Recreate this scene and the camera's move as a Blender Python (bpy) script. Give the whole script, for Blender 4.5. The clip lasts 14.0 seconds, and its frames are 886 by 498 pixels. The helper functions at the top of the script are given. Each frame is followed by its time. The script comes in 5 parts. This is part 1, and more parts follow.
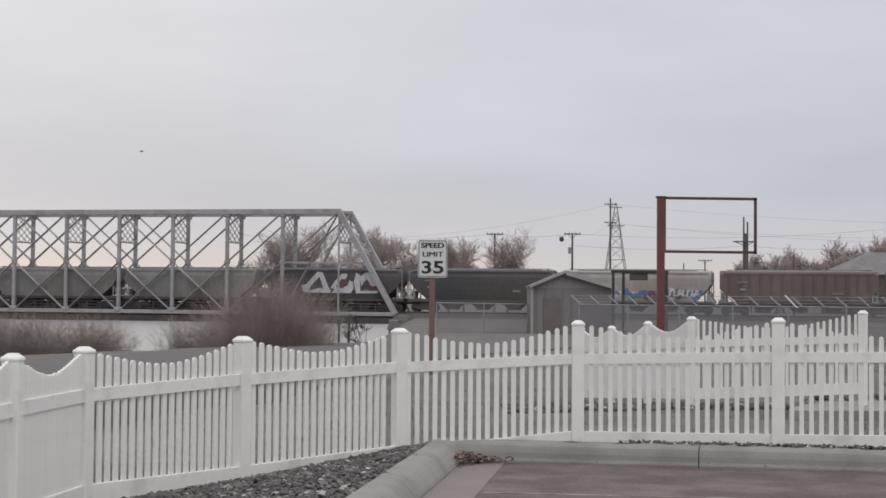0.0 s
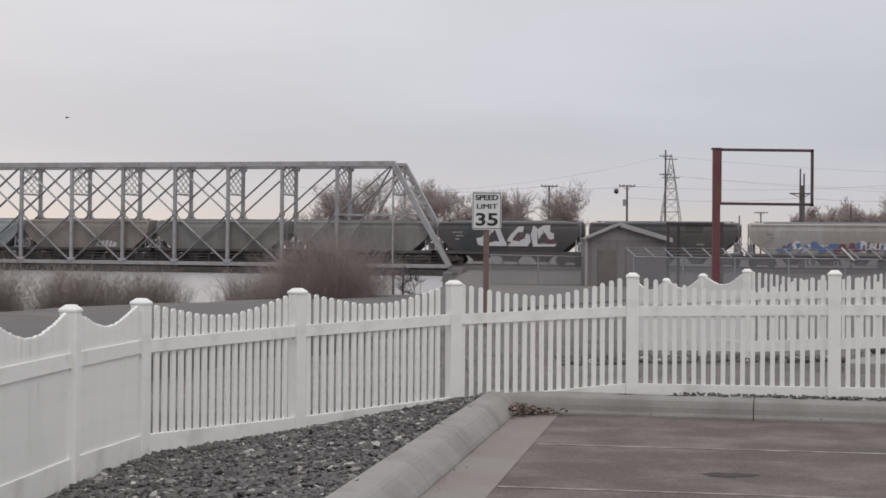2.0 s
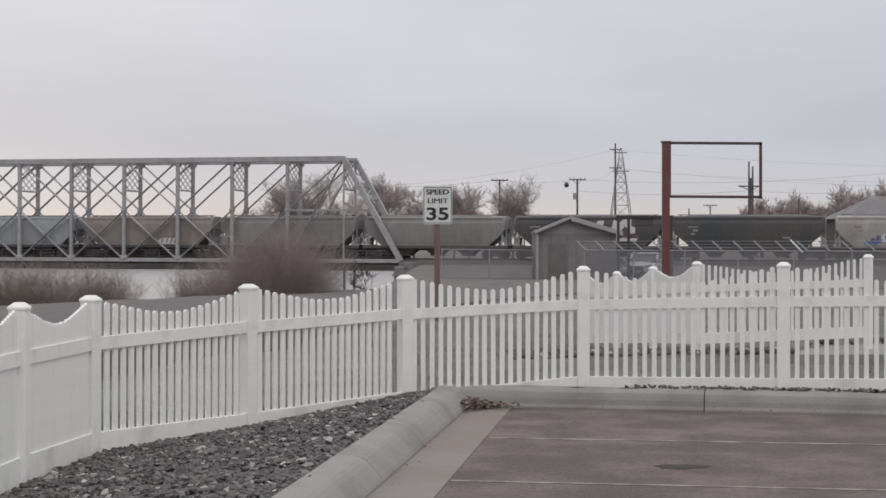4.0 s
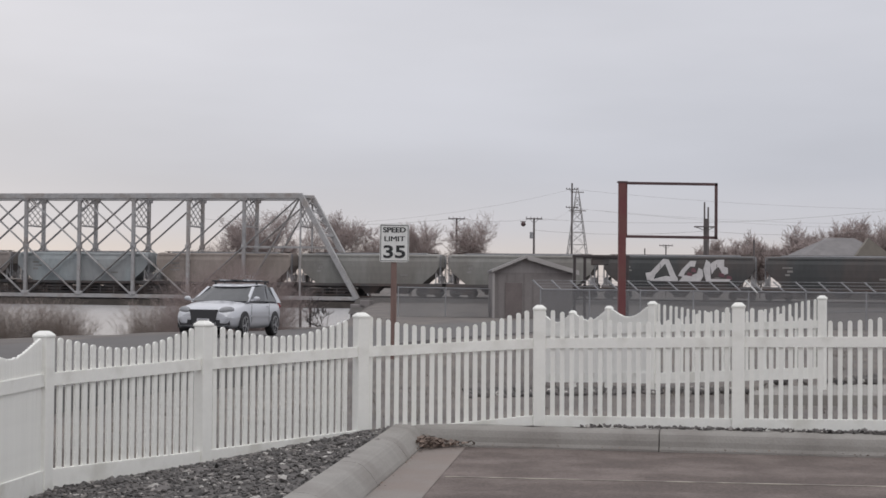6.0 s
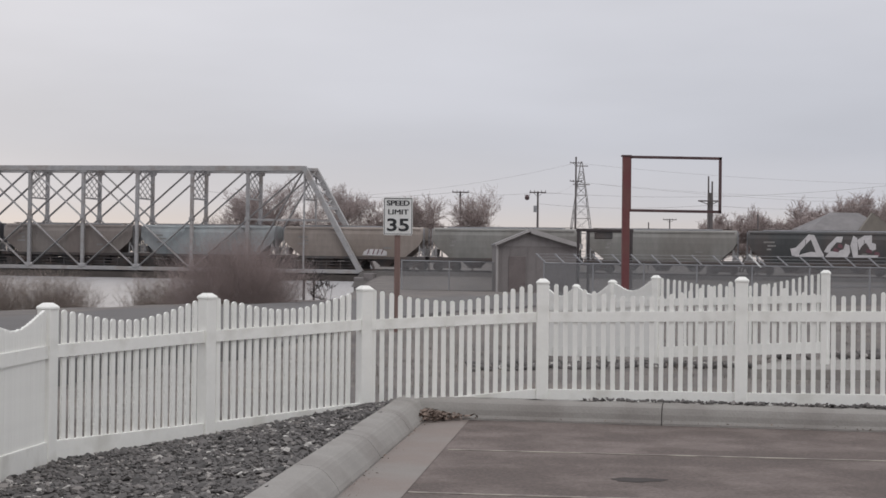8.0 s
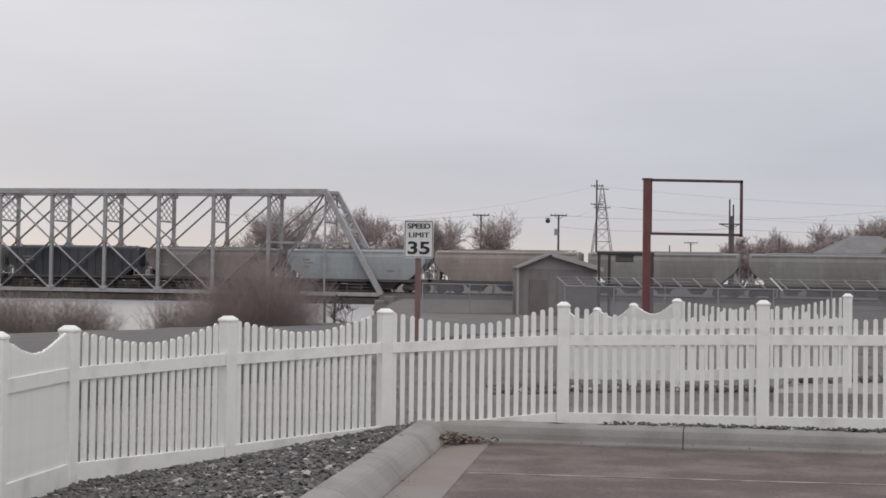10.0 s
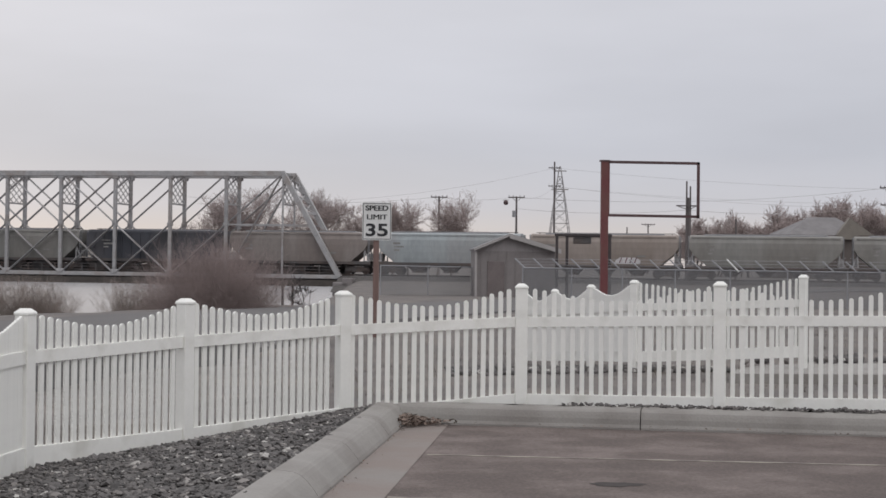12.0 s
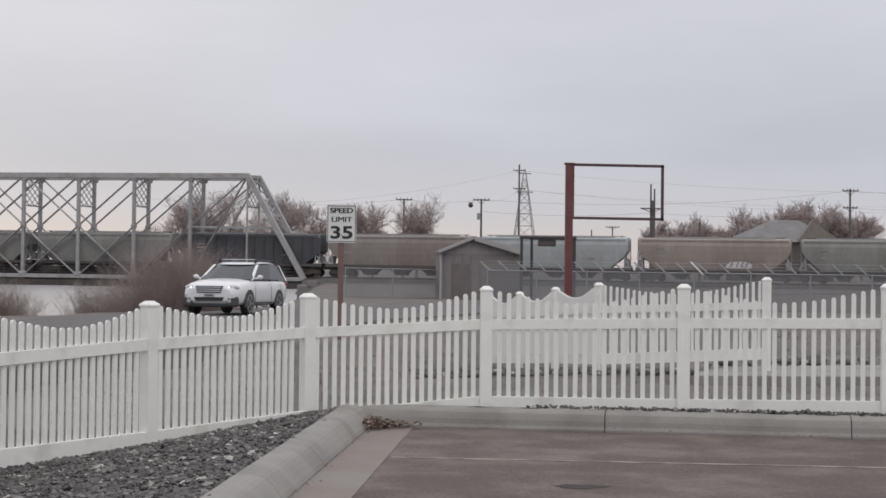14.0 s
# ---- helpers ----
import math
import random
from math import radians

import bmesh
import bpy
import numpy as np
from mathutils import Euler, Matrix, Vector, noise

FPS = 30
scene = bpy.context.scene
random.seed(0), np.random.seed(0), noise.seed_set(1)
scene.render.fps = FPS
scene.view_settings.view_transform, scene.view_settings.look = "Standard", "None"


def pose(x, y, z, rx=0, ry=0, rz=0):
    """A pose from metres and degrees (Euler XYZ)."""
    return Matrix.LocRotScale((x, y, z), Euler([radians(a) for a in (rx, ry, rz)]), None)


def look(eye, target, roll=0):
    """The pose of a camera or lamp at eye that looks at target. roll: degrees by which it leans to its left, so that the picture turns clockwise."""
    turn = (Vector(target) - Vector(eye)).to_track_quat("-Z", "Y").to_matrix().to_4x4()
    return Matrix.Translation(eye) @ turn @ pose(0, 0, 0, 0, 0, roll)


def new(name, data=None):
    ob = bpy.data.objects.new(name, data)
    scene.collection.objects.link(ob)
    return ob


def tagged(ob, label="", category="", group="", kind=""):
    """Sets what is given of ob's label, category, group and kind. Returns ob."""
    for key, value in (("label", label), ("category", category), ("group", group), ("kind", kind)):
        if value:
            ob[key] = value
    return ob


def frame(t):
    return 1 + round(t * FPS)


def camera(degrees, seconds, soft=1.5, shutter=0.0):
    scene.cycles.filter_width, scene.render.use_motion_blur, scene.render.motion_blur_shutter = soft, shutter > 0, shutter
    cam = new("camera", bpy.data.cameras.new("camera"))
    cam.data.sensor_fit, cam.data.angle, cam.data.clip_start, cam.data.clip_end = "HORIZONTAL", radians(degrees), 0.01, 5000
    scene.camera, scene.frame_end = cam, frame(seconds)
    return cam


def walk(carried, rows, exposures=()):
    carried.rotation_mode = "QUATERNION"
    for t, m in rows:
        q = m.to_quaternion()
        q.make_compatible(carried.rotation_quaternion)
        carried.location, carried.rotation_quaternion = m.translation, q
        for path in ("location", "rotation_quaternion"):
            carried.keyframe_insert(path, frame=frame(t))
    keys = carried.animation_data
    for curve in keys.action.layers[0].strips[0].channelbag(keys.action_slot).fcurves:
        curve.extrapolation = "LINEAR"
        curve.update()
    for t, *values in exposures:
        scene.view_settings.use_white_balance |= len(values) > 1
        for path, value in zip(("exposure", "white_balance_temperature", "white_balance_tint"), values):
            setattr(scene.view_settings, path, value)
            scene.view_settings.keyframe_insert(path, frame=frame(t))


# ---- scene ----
# Camera: held by hand at one spot; yaw to the right, pitch up, roll clockwise, in degrees
EYE = (0.0, 0.0, 1.4)
TURNS = [
    (0.0, 0.000, 1.879, 0.000), (0.5, -0.036, 1.415, 0.126), (0.8, 0.131, 0.491, 0.136), (1.0, 0.727, 0.437, 0.210),
    (1.5, -0.012, 0.149, 0.287), (2.0, -1.865, 0.208, 0.039), (2.2, -1.550, 0.363, 0.100), (2.5, -1.534, 0.026, -0.216),
    (2.7, -1.153, 0.297, -0.127), (4.8, 0.270, -0.104, -0.082), (5.0, 0.569, 0.592, 0.303), (5.5, 0.787, 1.254, 0.114),
    (6.0, 1.329, 1.354, 0.068), (6.5, 1.297, 1.402, 0.147), (7.0, 1.681, 1.659, 0.336), (7.5, 1.619, 1.323, 0.400),
    (8.0, 1.212, 0.429, 0.264), (8.2, 0.748, 0.626, 0.350), (10.3, 0.476, 1.219, 0.314), (10.5, 0.601, 1.016, 0.179),
    (11.0, 1.196, 0.795, 0.172), (11.5, 1.415, 0.753, 0.119), (12.0, 1.945, 0.610, 0.200), (12.5, 2.304, 0.399, 0.200),
    (13.0, 3.228, 0.621, -0.044), (13.5, 3.684, 0.906, -0.073), (14.0, 3.163, 0.709, 0.212)]


def aim(yaw, pitch, roll):
    return pose(*EYE, 90 + pitch, 0, -yaw) @ pose(0, 0, 0, 0, 0, roll + 0.4)


cam = camera(30, 14.0, soft=1.6)
walk(cam, [(t, aim(a, b, c)) for t, a, b, c in TURNS])

# ---- light: overcast sky, brighter overhead, thin warm band low in the distance ----
scene.view_settings.exposure = 0.0
world = bpy.data.worlds.new("overcast")
scene.world = world
world.use_nodes = True
wn, wl = world.node_tree.nodes, world.node_tree.links
wn.clear()
w_out = wn.new("ShaderNodeOutputWorld")
w_bg = wn.new("ShaderNodeBackground")
w_geo = wn.new("ShaderNodeTexCoord")
w_sep = wn.new("ShaderNodeSeparateXYZ")
w_ramp = wn.new("ShaderNodeValToRGB")
wl.new(w_geo.outputs["Generated"], w_sep.inputs[0])
wl.new(w_sep.outputs["Z"], w_ramp.inputs[0])
ramp = w_ramp.color_ramp
ramp.elements[0].position, ramp.elements[0].color = 0.0, (0.52, 0.49, 0.50, 1)
ramp.elements[1].position, ramp.elements[1].color = 1.0, (1.18, 1.18, 1.22, 1)
for p, c in ((0.012, (0.59, 0.54, 0.53)), (0.022, (0.56, 0.535, 0.55)), (0.036, (0.52, 0.523, 0.577)), (0.07, (0.495, 0.507, 0.572)), (0.15, (0.582, 0.584, 0.635)), (0.4, (0.74, 0.74, 0.79))):
    e = ramp.elements.new(p)
    e.color = (*c, 1)
w_map = wn.new("ShaderNodeMapping")
w_map.inputs["Scale"].default_value = (2.0, 2.0, 9.0)
w_noise = wn.new("ShaderNodeTexNoise")
w_noise.inputs["Scale"].default_value = 1.6
w_noise.inputs["Detail"].default_value = 4
wl.new(w_geo.outputs["Generated"], w_map.inputs[0])
wl.new(w_map.outputs[0], w_noise.inputs["Vector"])
w_cl = wn.new("ShaderNodeMapRange")
w_cl.inputs["From Min"].default_value, w_cl.inputs["From Max"].default_value = 0.3, 0.7
w_cl.inputs["To Min"].default_value, w_cl.inputs["To Max"].default_value = 0.935, 1.075
wl.new(w_noise.outputs["Fac"], w_cl.inputs[0])
w_mul = wn.new("ShaderNodeVectorMath")
w_mul.operation = "SCALE"
wl.new(w_ramp.outputs[0], w_mul.inputs[0])
wl.new(w_cl.outputs[0], w_mul.inputs["Scale"])
w_sky = wn.new("ShaderNodeTexSky")
w_sky.sky_type, w_sky.sun_disc = "NISHITA", False
w_sky.sun_elevation, w_sky.sun_rotation = radians(22), radians(-25)
w_add = wn.new("ShaderNodeVectorMath")
w_add.operation = "MULTIPLY_ADD"
w_add.inputs[1].default_value = (0.006, 0.006, 0.006)
wl.new(w_sky.outputs[0], w_add.inputs[0])
wl.new(w_mul.outputs[0], w_add.inputs[2])
wl.new(w_add.outputs[0], w_bg.inputs["Color"])
w_bg.inputs["Strength"].default_value = 1.0
wl.new(w_bg.outputs[0], w_out.inputs[0])
sun = new("sun", bpy.data.lights.new("sun", "SUN"))
sun.data.energy, sun.data.angle, sun.data.color = 0.42, radians(40), (1.0, 0.96, 0.92)
sun.matrix_world = look((14, -24, 40), (0, 10, 0))


# ---- materials ----
def mat(name, color, rough=0.7, metal=0.0, scale=6.0, vary=0.18, bump=0.15, fine=60.0, dirt=None, amount=0.3, stretch=(1, 1, 1), each=0.0, grain_gain=0.5):
    """Principled surface with grain at two scales, an optional second tone in patches and a tone per piece."""
    m = bpy.data.materials.new(name)
    m.use_nodes = True
    n, l = m.node_tree.nodes, m.node_tree.links
    b = n["Principled BSDF"]
    b.inputs["Roughness"].default_value, b.inputs["Metallic"].default_value = rough, metal
    tc, mp = n.new("ShaderNodeTexCoord"), n.new("ShaderNodeMapping")
    mp.inputs["Scale"].default_value = stretch
    l.new(tc.outputs["Object"], mp.inputs[0])
    big, small = n.new("ShaderNodeTexNoise"), n.new("ShaderNodeTexNoise")
    big.inputs["Scale"].default_value, big.inputs["Detail"].default_value = scale, 5
    small.inputs["Scale"].default_value, small.inputs["Detail"].default_value = fine, 3
    for q in (big, small):
        l.new(mp.outputs[0], q.inputs["Vector"])
    rgb = n.new("ShaderNodeRGB")
    rgb.outputs[0].default_value = (*color, 1)
    col = rgb.outputs[0]
    if dirt:
        mix, edge = n.new("ShaderNodeMix"), n.new("ShaderNodeMapRange")
        mix.data_type = "RGBA"
        edge.inputs["From Min"].default_value, edge.inputs["From Max"].default_value = 0.62 - amount * 0.5, 0.78 - amount * 0.4
        l.new(big.outputs["Fac"], edge.inputs[0])
        l.new(edge.outputs[0], mix.inputs["Factor"])
        l.new(col, mix.inputs["A"])
        mix.inputs["B"].default_value = (*dirt, 1)
        col = mix.outputs["Result"]
    add = n.new("ShaderNodeMath")
    add.operation = "MULTIPLY_ADD"
    add.inputs[1].default_value = grain_gain
    l.new(small.outputs["Fac"], add.inputs[0])
    l.new(big.outputs["Fac"], add.inputs[2])
    rng = n.new("ShaderNodeMapRange")
    mid = 0.5 + 0.5 * grain_gain
    rng.inputs["From Min"].default_value, rng.inputs["From Max"].default_value = mid - 0.3, mid + 0.3
    rng.inputs["To Min"].default_value, rng.inputs["To Max"].default_value = 1 - vary, 1 + vary
    l.new(add.outputs[0], rng.inputs[0])
    k = rng.outputs[0]
    if each:
        info, r2, m2 = n.new("ShaderNodeObjectInfo"), n.new("ShaderNodeMapRange"), n.new("ShaderNodeMath")
        r2.inputs["To Min"].default_value, r2.inputs["To Max"].default_value = 1 - each, 1 + each
        l.new(info.outputs["Random"], r2.inputs[0])
        m2.operation = "MULTIPLY"
        l.new(r2.outputs[0], m2.inputs[0])
        l.new(k, m2.inputs[1])
        k = m2.outputs[0]
    vm = n.new("ShaderNodeVectorMath")
    vm.operation = "SCALE"
    l.new(col, vm.inputs[0])
    l.new(k, vm.inputs["Scale"])
    l.new(vm.outputs[0], b.inputs["Base Color"])
    if bump:
        bp = n.new("ShaderNodeBump")
        bp.inputs["Strength"].default_value, bp.inputs["Distance"].default_value = bump, 0.02
        l.new(add.outputs[0], bp.inputs["Height"])
        l.new(bp.outputs[0], b.inputs["Normal"])
    return m


VINYL = mat("white_vinyl", (0.838, 0.832, 0.788), 0.42, scale=2.5, vary=0.05, bump=0.03, fine=25, dirt=(0.66, 0.65, 0.60), amount=0.18, each=0.02)
ASPHALT = mat("worn_asphalt", (0.118, 0.093, 0.083), 0.95, scale=1.4, vary=0.24, bump=0.5, fine=38, dirt=(0.160, 0.130, 0.118), amount=0.3, grain_gain=1.6)
ROADTAR = mat("road_asphalt", (0.115, 0.108, 0.105), 0.9, scale=0.3, vary=0.15, bump=0.3, fine=40)
CONCRETE = mat("kerb_concrete", (0.29, 0.275, 0.255), 0.85, scale=1.6, vary=0.16, bump=0.35, fine=45, dirt=(0.21, 0.195, 0.18), amount=0.32)
PAN = mat("gutter_concrete", (0.245, 0.222, 0.203), 0.85, scale=1.3, vary=0.16, bump=0.35, fine=45, dirt=(0.205, 0.170, 0.152), amount=0.45)
GROUND = mat("dry_ground", (0.130, 0.116, 0.108), 0.95, scale=0.6, vary=0.34, bump=0.6, fine=9, dirt=(0.145, 0.127, 0.112), amount=0.35, grain_gain=0.8)
BED = mat("gravel_bed", (0.105, 0.097, 0.092), 0.95, scale=3, vary=0.3, bump=0.8, fine=40)
STONE = mat("crushed_stone", (0.15, 0.14, 0.134), 0.85, scale=8, vary=0.3, bump=0.3, fine=60, dirt=(0.30, 0.29, 0.28), amount=0.10, each=0.3)
PAINT = mat("faded_yellow_paint", (0.37, 0.335, 0.28), 0.8, scale=4, vary=0.2, bump=0.2, fine=50, dirt=(0.16, 0.135, 0.12), amount=0.5)
STEEL = mat("weathered_grey_steel", (0.40, 0.39, 0.39), 0.6, 0.1, scale=0.7, vary=0.3, bump=0.1, fine=5, dirt=(0.27, 0.245, 0.23), amount=0.3, each=0.08)
DARKSTEEL = mat("dark_rusty_steel", (0.10, 0.094, 0.093), 0.8, scale=0.6, vary=0.3, bump=0.1, fine=6, dirt=(0.105, 0.082, 0.073), amount=0.35)
TIMBER = mat("tie_timber", (0.075, 0.065, 0.058), 0.9, scale=1, vary=0.3, bump=0.2, fine=8)
RUST = mat("red_primer_steel", (0.155, 0.043, 0.046), 0.6, scale=2.0, vary=0.25, bump=0.1, fine=20, dirt=(0.13, 0.05, 0.045), amount=0.4)
WOODPOST = mat("brown_wood", (0.19, 0.125, 0.11), 0.85, scale=3, vary=0.25, bump=0.2, fine=30, stretch=(4, 4, 0.6))
POLEWOOD = mat("pole_wood", (0.135, 0.12, 0.118), 0.9, scale=1, vary=0.2, bump=0.1, fine=10, stretch=(3, 3, 0.4))
WHITE = mat("sign_white", (0.72, 0.72, 0.70), 0.5, scale=4, vary=0.06, bump=0.0, fine=20, dirt=(0.6, 0.59, 0.56), amount=0.2)
BLACK = mat("sign_black", (0.02, 0.02, 0.022), 0.5, scale=4, vary=0.1, bump=0.0)
GALV = mat("galvanised_steel", (0.34, 0.34, 0.35), 0.5, 0.4, scale=2, vary=0.12, bump=0.05, fine=20)

WATER = bpy.data.materials.new("river_water")
WATER.use_nodes = True
_b = WATER.node_tree.nodes["Principled BSDF"]
_b.inputs["Base Color"].default_value = (0.10, 0.105, 0.11, 1)
_b.inputs["Roughness"].default_value = 0.12
_n = WATER.node_tree.nodes.new("ShaderNodeTexNoise")
_n.inputs["Scale"].default_value = 0.7
_p = WATER.node_tree.nodes.new("ShaderNodeBump")
_p.inputs["Strength"].default_value, _p.inputs["Distance"].default_value = 0.06, 0.1
_t = WATER.node_tree.nodes.new("ShaderNodeTexCoord")
WATER.node_tree.links.new(_t.outputs["Object"], _n.inputs["Vector"])
WATER.node_tree.links.new(_n.outputs["Fac"], _p.inputs["Height"])
WATER.node_tree.links.new(_p.outputs[0], _b.inputs["Normal"])


# ---- building helpers ----
def mesh_of(name, bm, material, smooth=False):
    me = bpy.data.meshes.new(name)
    bmesh.ops.recalc_face_normals(bm, faces=bm.faces)
    bm.to_mesh(me)
    bm.free()
    for m in material if isinstance(material, (list, tuple)) else (material,):
        me.materials.append(m)
    if smooth:
        for p in me.polygons:
            p.use_smooth = True
    return me


def part(name, bm, material, parent, label="", smooth=False):
    ob = new(name, mesh_of(name, bm, material, smooth) if isinstance(bm, bmesh.types.BMesh) else bm)
    ob.parent = parent
    return tagged(ob, label)


def thing(name, m, label, category, group="", kind=""):
    ob = new(name)
    ob.matrix_basis = m
    return tagged(ob, label, category, group, kind)


def box(bm, sx, sy, sz, m=Matrix(), bevel=0.0):
    """A box of that size about the origin of m."""
    r = bmesh.ops.create_cube(bm, size=1.0, matrix=m @ Matrix.Diagonal((sx, sy, sz, 1)))
    if bevel:
        es = {e for v in r["verts"] for e in v.link_edges}
        bmesh.ops.bevel(bm, geom=list(es), offset=bevel, segments=1, affect="EDGES")


def beam(bm, a, b, w, h=None, roll=0.0):
    """A square bar from a to b."""
    a, b = Vector(a), Vector(b)
    d = b - a
    q = d.to_track_quat("Z", "Y").to_matrix().to_4x4()
    bmesh.ops.create_cube(bm, size=1.0, matrix=Matrix.Translation((a + b) / 2) @ q @ pose(0, 0, 0, 0, 0, roll) @ Matrix.Diagonal((w, h or w, d.length, 1)))


def rod(bm, a, b, r1, r2=None, seg=8):
    a, b = Vector(a), Vector(b)
    d = b - a
    q = d.to_track_quat("Z", "Y").to_matrix().to_4x4()
    bmesh.ops.create_cone(bm, cap_ends=True, segments=seg, radius1=r1, radius2=r1 if r2 is None else r2, depth=d.length, matrix=Matrix.Translation((a + b) / 2) @ q)


def prism(bm, outline, y0, y1):
    """Extrudes an outline of (x, z) from y0 to y1."""
    f = [bm.verts.new((x, y0, z)) for x, z in outline]
    g = [bm.verts.new((x, y1, z)) for x, z in outline]
    n = len(outline)
    bm.faces.new(f)
    bm.faces.new(g[::-1])
    for i in range(n):
        bm.faces.new((f[i], g[i], g[(i + 1) % n], f[(i + 1) % n]))


def smoothstep(a, b, x):
    t = np.clip((x - a) / (b - a), 0, 1)
    return t * t * (3 - 2 * t)


# ---- the lie of the land ----
LANE = [(300, 84), (200, 108), (110, 129), (72, 136), (52, 137), (38, 133), (28.5, 126), (20.8, 115), (15.2, 101), (10, 87), (4.4, 72), (1.2, 63.5), (-1.2, 58), (-3.7, 50), (-6.6, 38.5), (-10.8, 20), (-15.5, 0), (-30, -60), (-45, -120)]


def lane_path():
    """Middle of the lane that comes towards the viewer, rounded, from far to near."""
    p = [Vector(q) for q in LANE]
    out = []
    for i in range(len(p) - 1):
        a, b, c, d = p[max(i - 1, 0)], p[i], p[i + 1], p[min(i + 2, len(p) - 1)]
        for k in range(16):
            t = k / 16
            out.append(0.5 * ((2 * b) + (c - a) * t + (2 * a - 5 * b + 4 * c - d) * t * t + (3 * b - a - 3 * c + d) * t ** 3))
    return out + [p[-1]]


PATH = lane_path()
PATH_S = np.concatenate([[0], np.cumsum([(q - p).length for p, q in zip(PATH, PATH[1:])])])
PATH_X, PATH_Y = np.array([p.x for p in PATH]), np.array([p.y for p in PATH])
_k = int(np.argmax(PATH_Y < 126))


def lane_x(y):
    return np.interp(y, PATH_Y[_k:][::-1], PATH_X[_k:][::-1])


def kerb_side(x, y):
    """How far a place lies inside the parking lot, from its two kerbs."""
    a = (x - (0.22 + 0.12 * (y - 16.81))) * 0.993
    b = ((16.81 - 0.216 * (x - 0.22)) - y) * 0.977
    return np.minimum(a, b)


def land_z(x, y):
    near = np.clip(-0.09 + 0.03 * (x - 1.4), -0.24, -0.02)
    far = np.interp(y, [24, 28, 33, 38.5, 45, 51, 63, 72, 100, 160, 220, 400], [-0.15, -0.30, -0.14, -0.01, -0.02, -0.10, -0.14, -0.2, -0.28, -0.1, 0.2, 0.3])
    w = smoothstep(20, 29, y)
    z = near * (1 - w) + far * w
    crest = np.minimum(lane_x(y) - 5.2, -2.2)
    d = crest - x
    river = smoothstep(0, 8, d) * smoothstep(24, 34, y) * (1 - smoothstep(395, 430, y))
    z = z - 5.5 * river
    z = np.where((x < 0.2) & (y < 16.6), z - 0.28, z)
    return np.where(kerb_side(x, y) > -0.14, -0.6, z)


def build_ground():
    xs = np.unique(np.concatenate([np.linspace(-14, 14, 141), np.linspace(-60, 60, 101), np.linspace(-300, 300, 61), np.linspace(-3000, 3000, 31)]))
    ys = np.unique(np.concatenate([np.linspace(-2, 20, 111), np.linspace(20, 80, 81), np.linspace(80, 240, 81), np.linspace(-300, 460, 39), np.linspace(460, 4500, 20)]))
    X, Y = np.meshgrid(xs, ys)
    Z = land_z(X, Y)
    wob = np.sin(X * 0.9 + 0.3 * Y) * np.sin(Y * 0.7 - 0.2 * X) * 0.025 * (Y > 19)
    Z = Z + wob
    v = np.stack([X, Y, Z], -1).reshape(-1, 3)
    nx, ny = len(xs), len(ys)
    faces = [(j * nx + i, j * nx + i + 1, (j + 1) * nx + i + 1, (j + 1) * nx + i) for j in range(ny - 1) for i in range(nx - 1)]
    me = bpy.data.meshes.new("ground")
    me.from_pydata(v.tolist(), [], faces)
    me.materials.append(GROUND)
    for p in me.polygons:
        p.use_smooth = True
    tagged(new("ground", me), "dry grey-brown ground with sparse winter grass", "ground", kind="structure")
    bm = bmesh.new()
    bmesh.ops.create_grid(bm, x_segments=1, y_segments=1, size=1, matrix=pose(-600, 230, -3.2) @ Matrix.Diagonal((640, 215, 1, 1)))
    tagged(new("water", mesh_of("water", bm, WATER)), "calm pale river reflecting the overcast sky", "river", kind="structure")


def build_road():
    bm = bmesh.new()
    rows = []
    for i, p in enumerate(PATH):
        d = (PATH[min(i + 1, len(PATH) - 1)] - PATH[max(i - 1, 0)]).normalized()
        side = Vector((-d.y, d.x))
        row = []
        for k in (-2.35, -2.2, -0.5, 1.5, 3.5, 5.9, 6.05):
            q = p + side * k
            z = float(land_z(np.float64(q.x), np.float64(q.y)))
            if q.y < 30:
                z = max(z, 0.02)
            row.append(bm.verts.new((q.x, q.y, z + (0.06 if abs(k - 1.85) < 4.1 else -0.5))))
        rows.append(row)
    for a, b in zip(rows, rows[1:]):
        for i in range(6):
            bm.faces.new((a[i], a[i + 1], b[i + 1], b[i]))
    tagged(new("road", mesh_of("road", bm, ROADTAR)), "two-lane grey asphalt road along the river", "road", kind="structure")


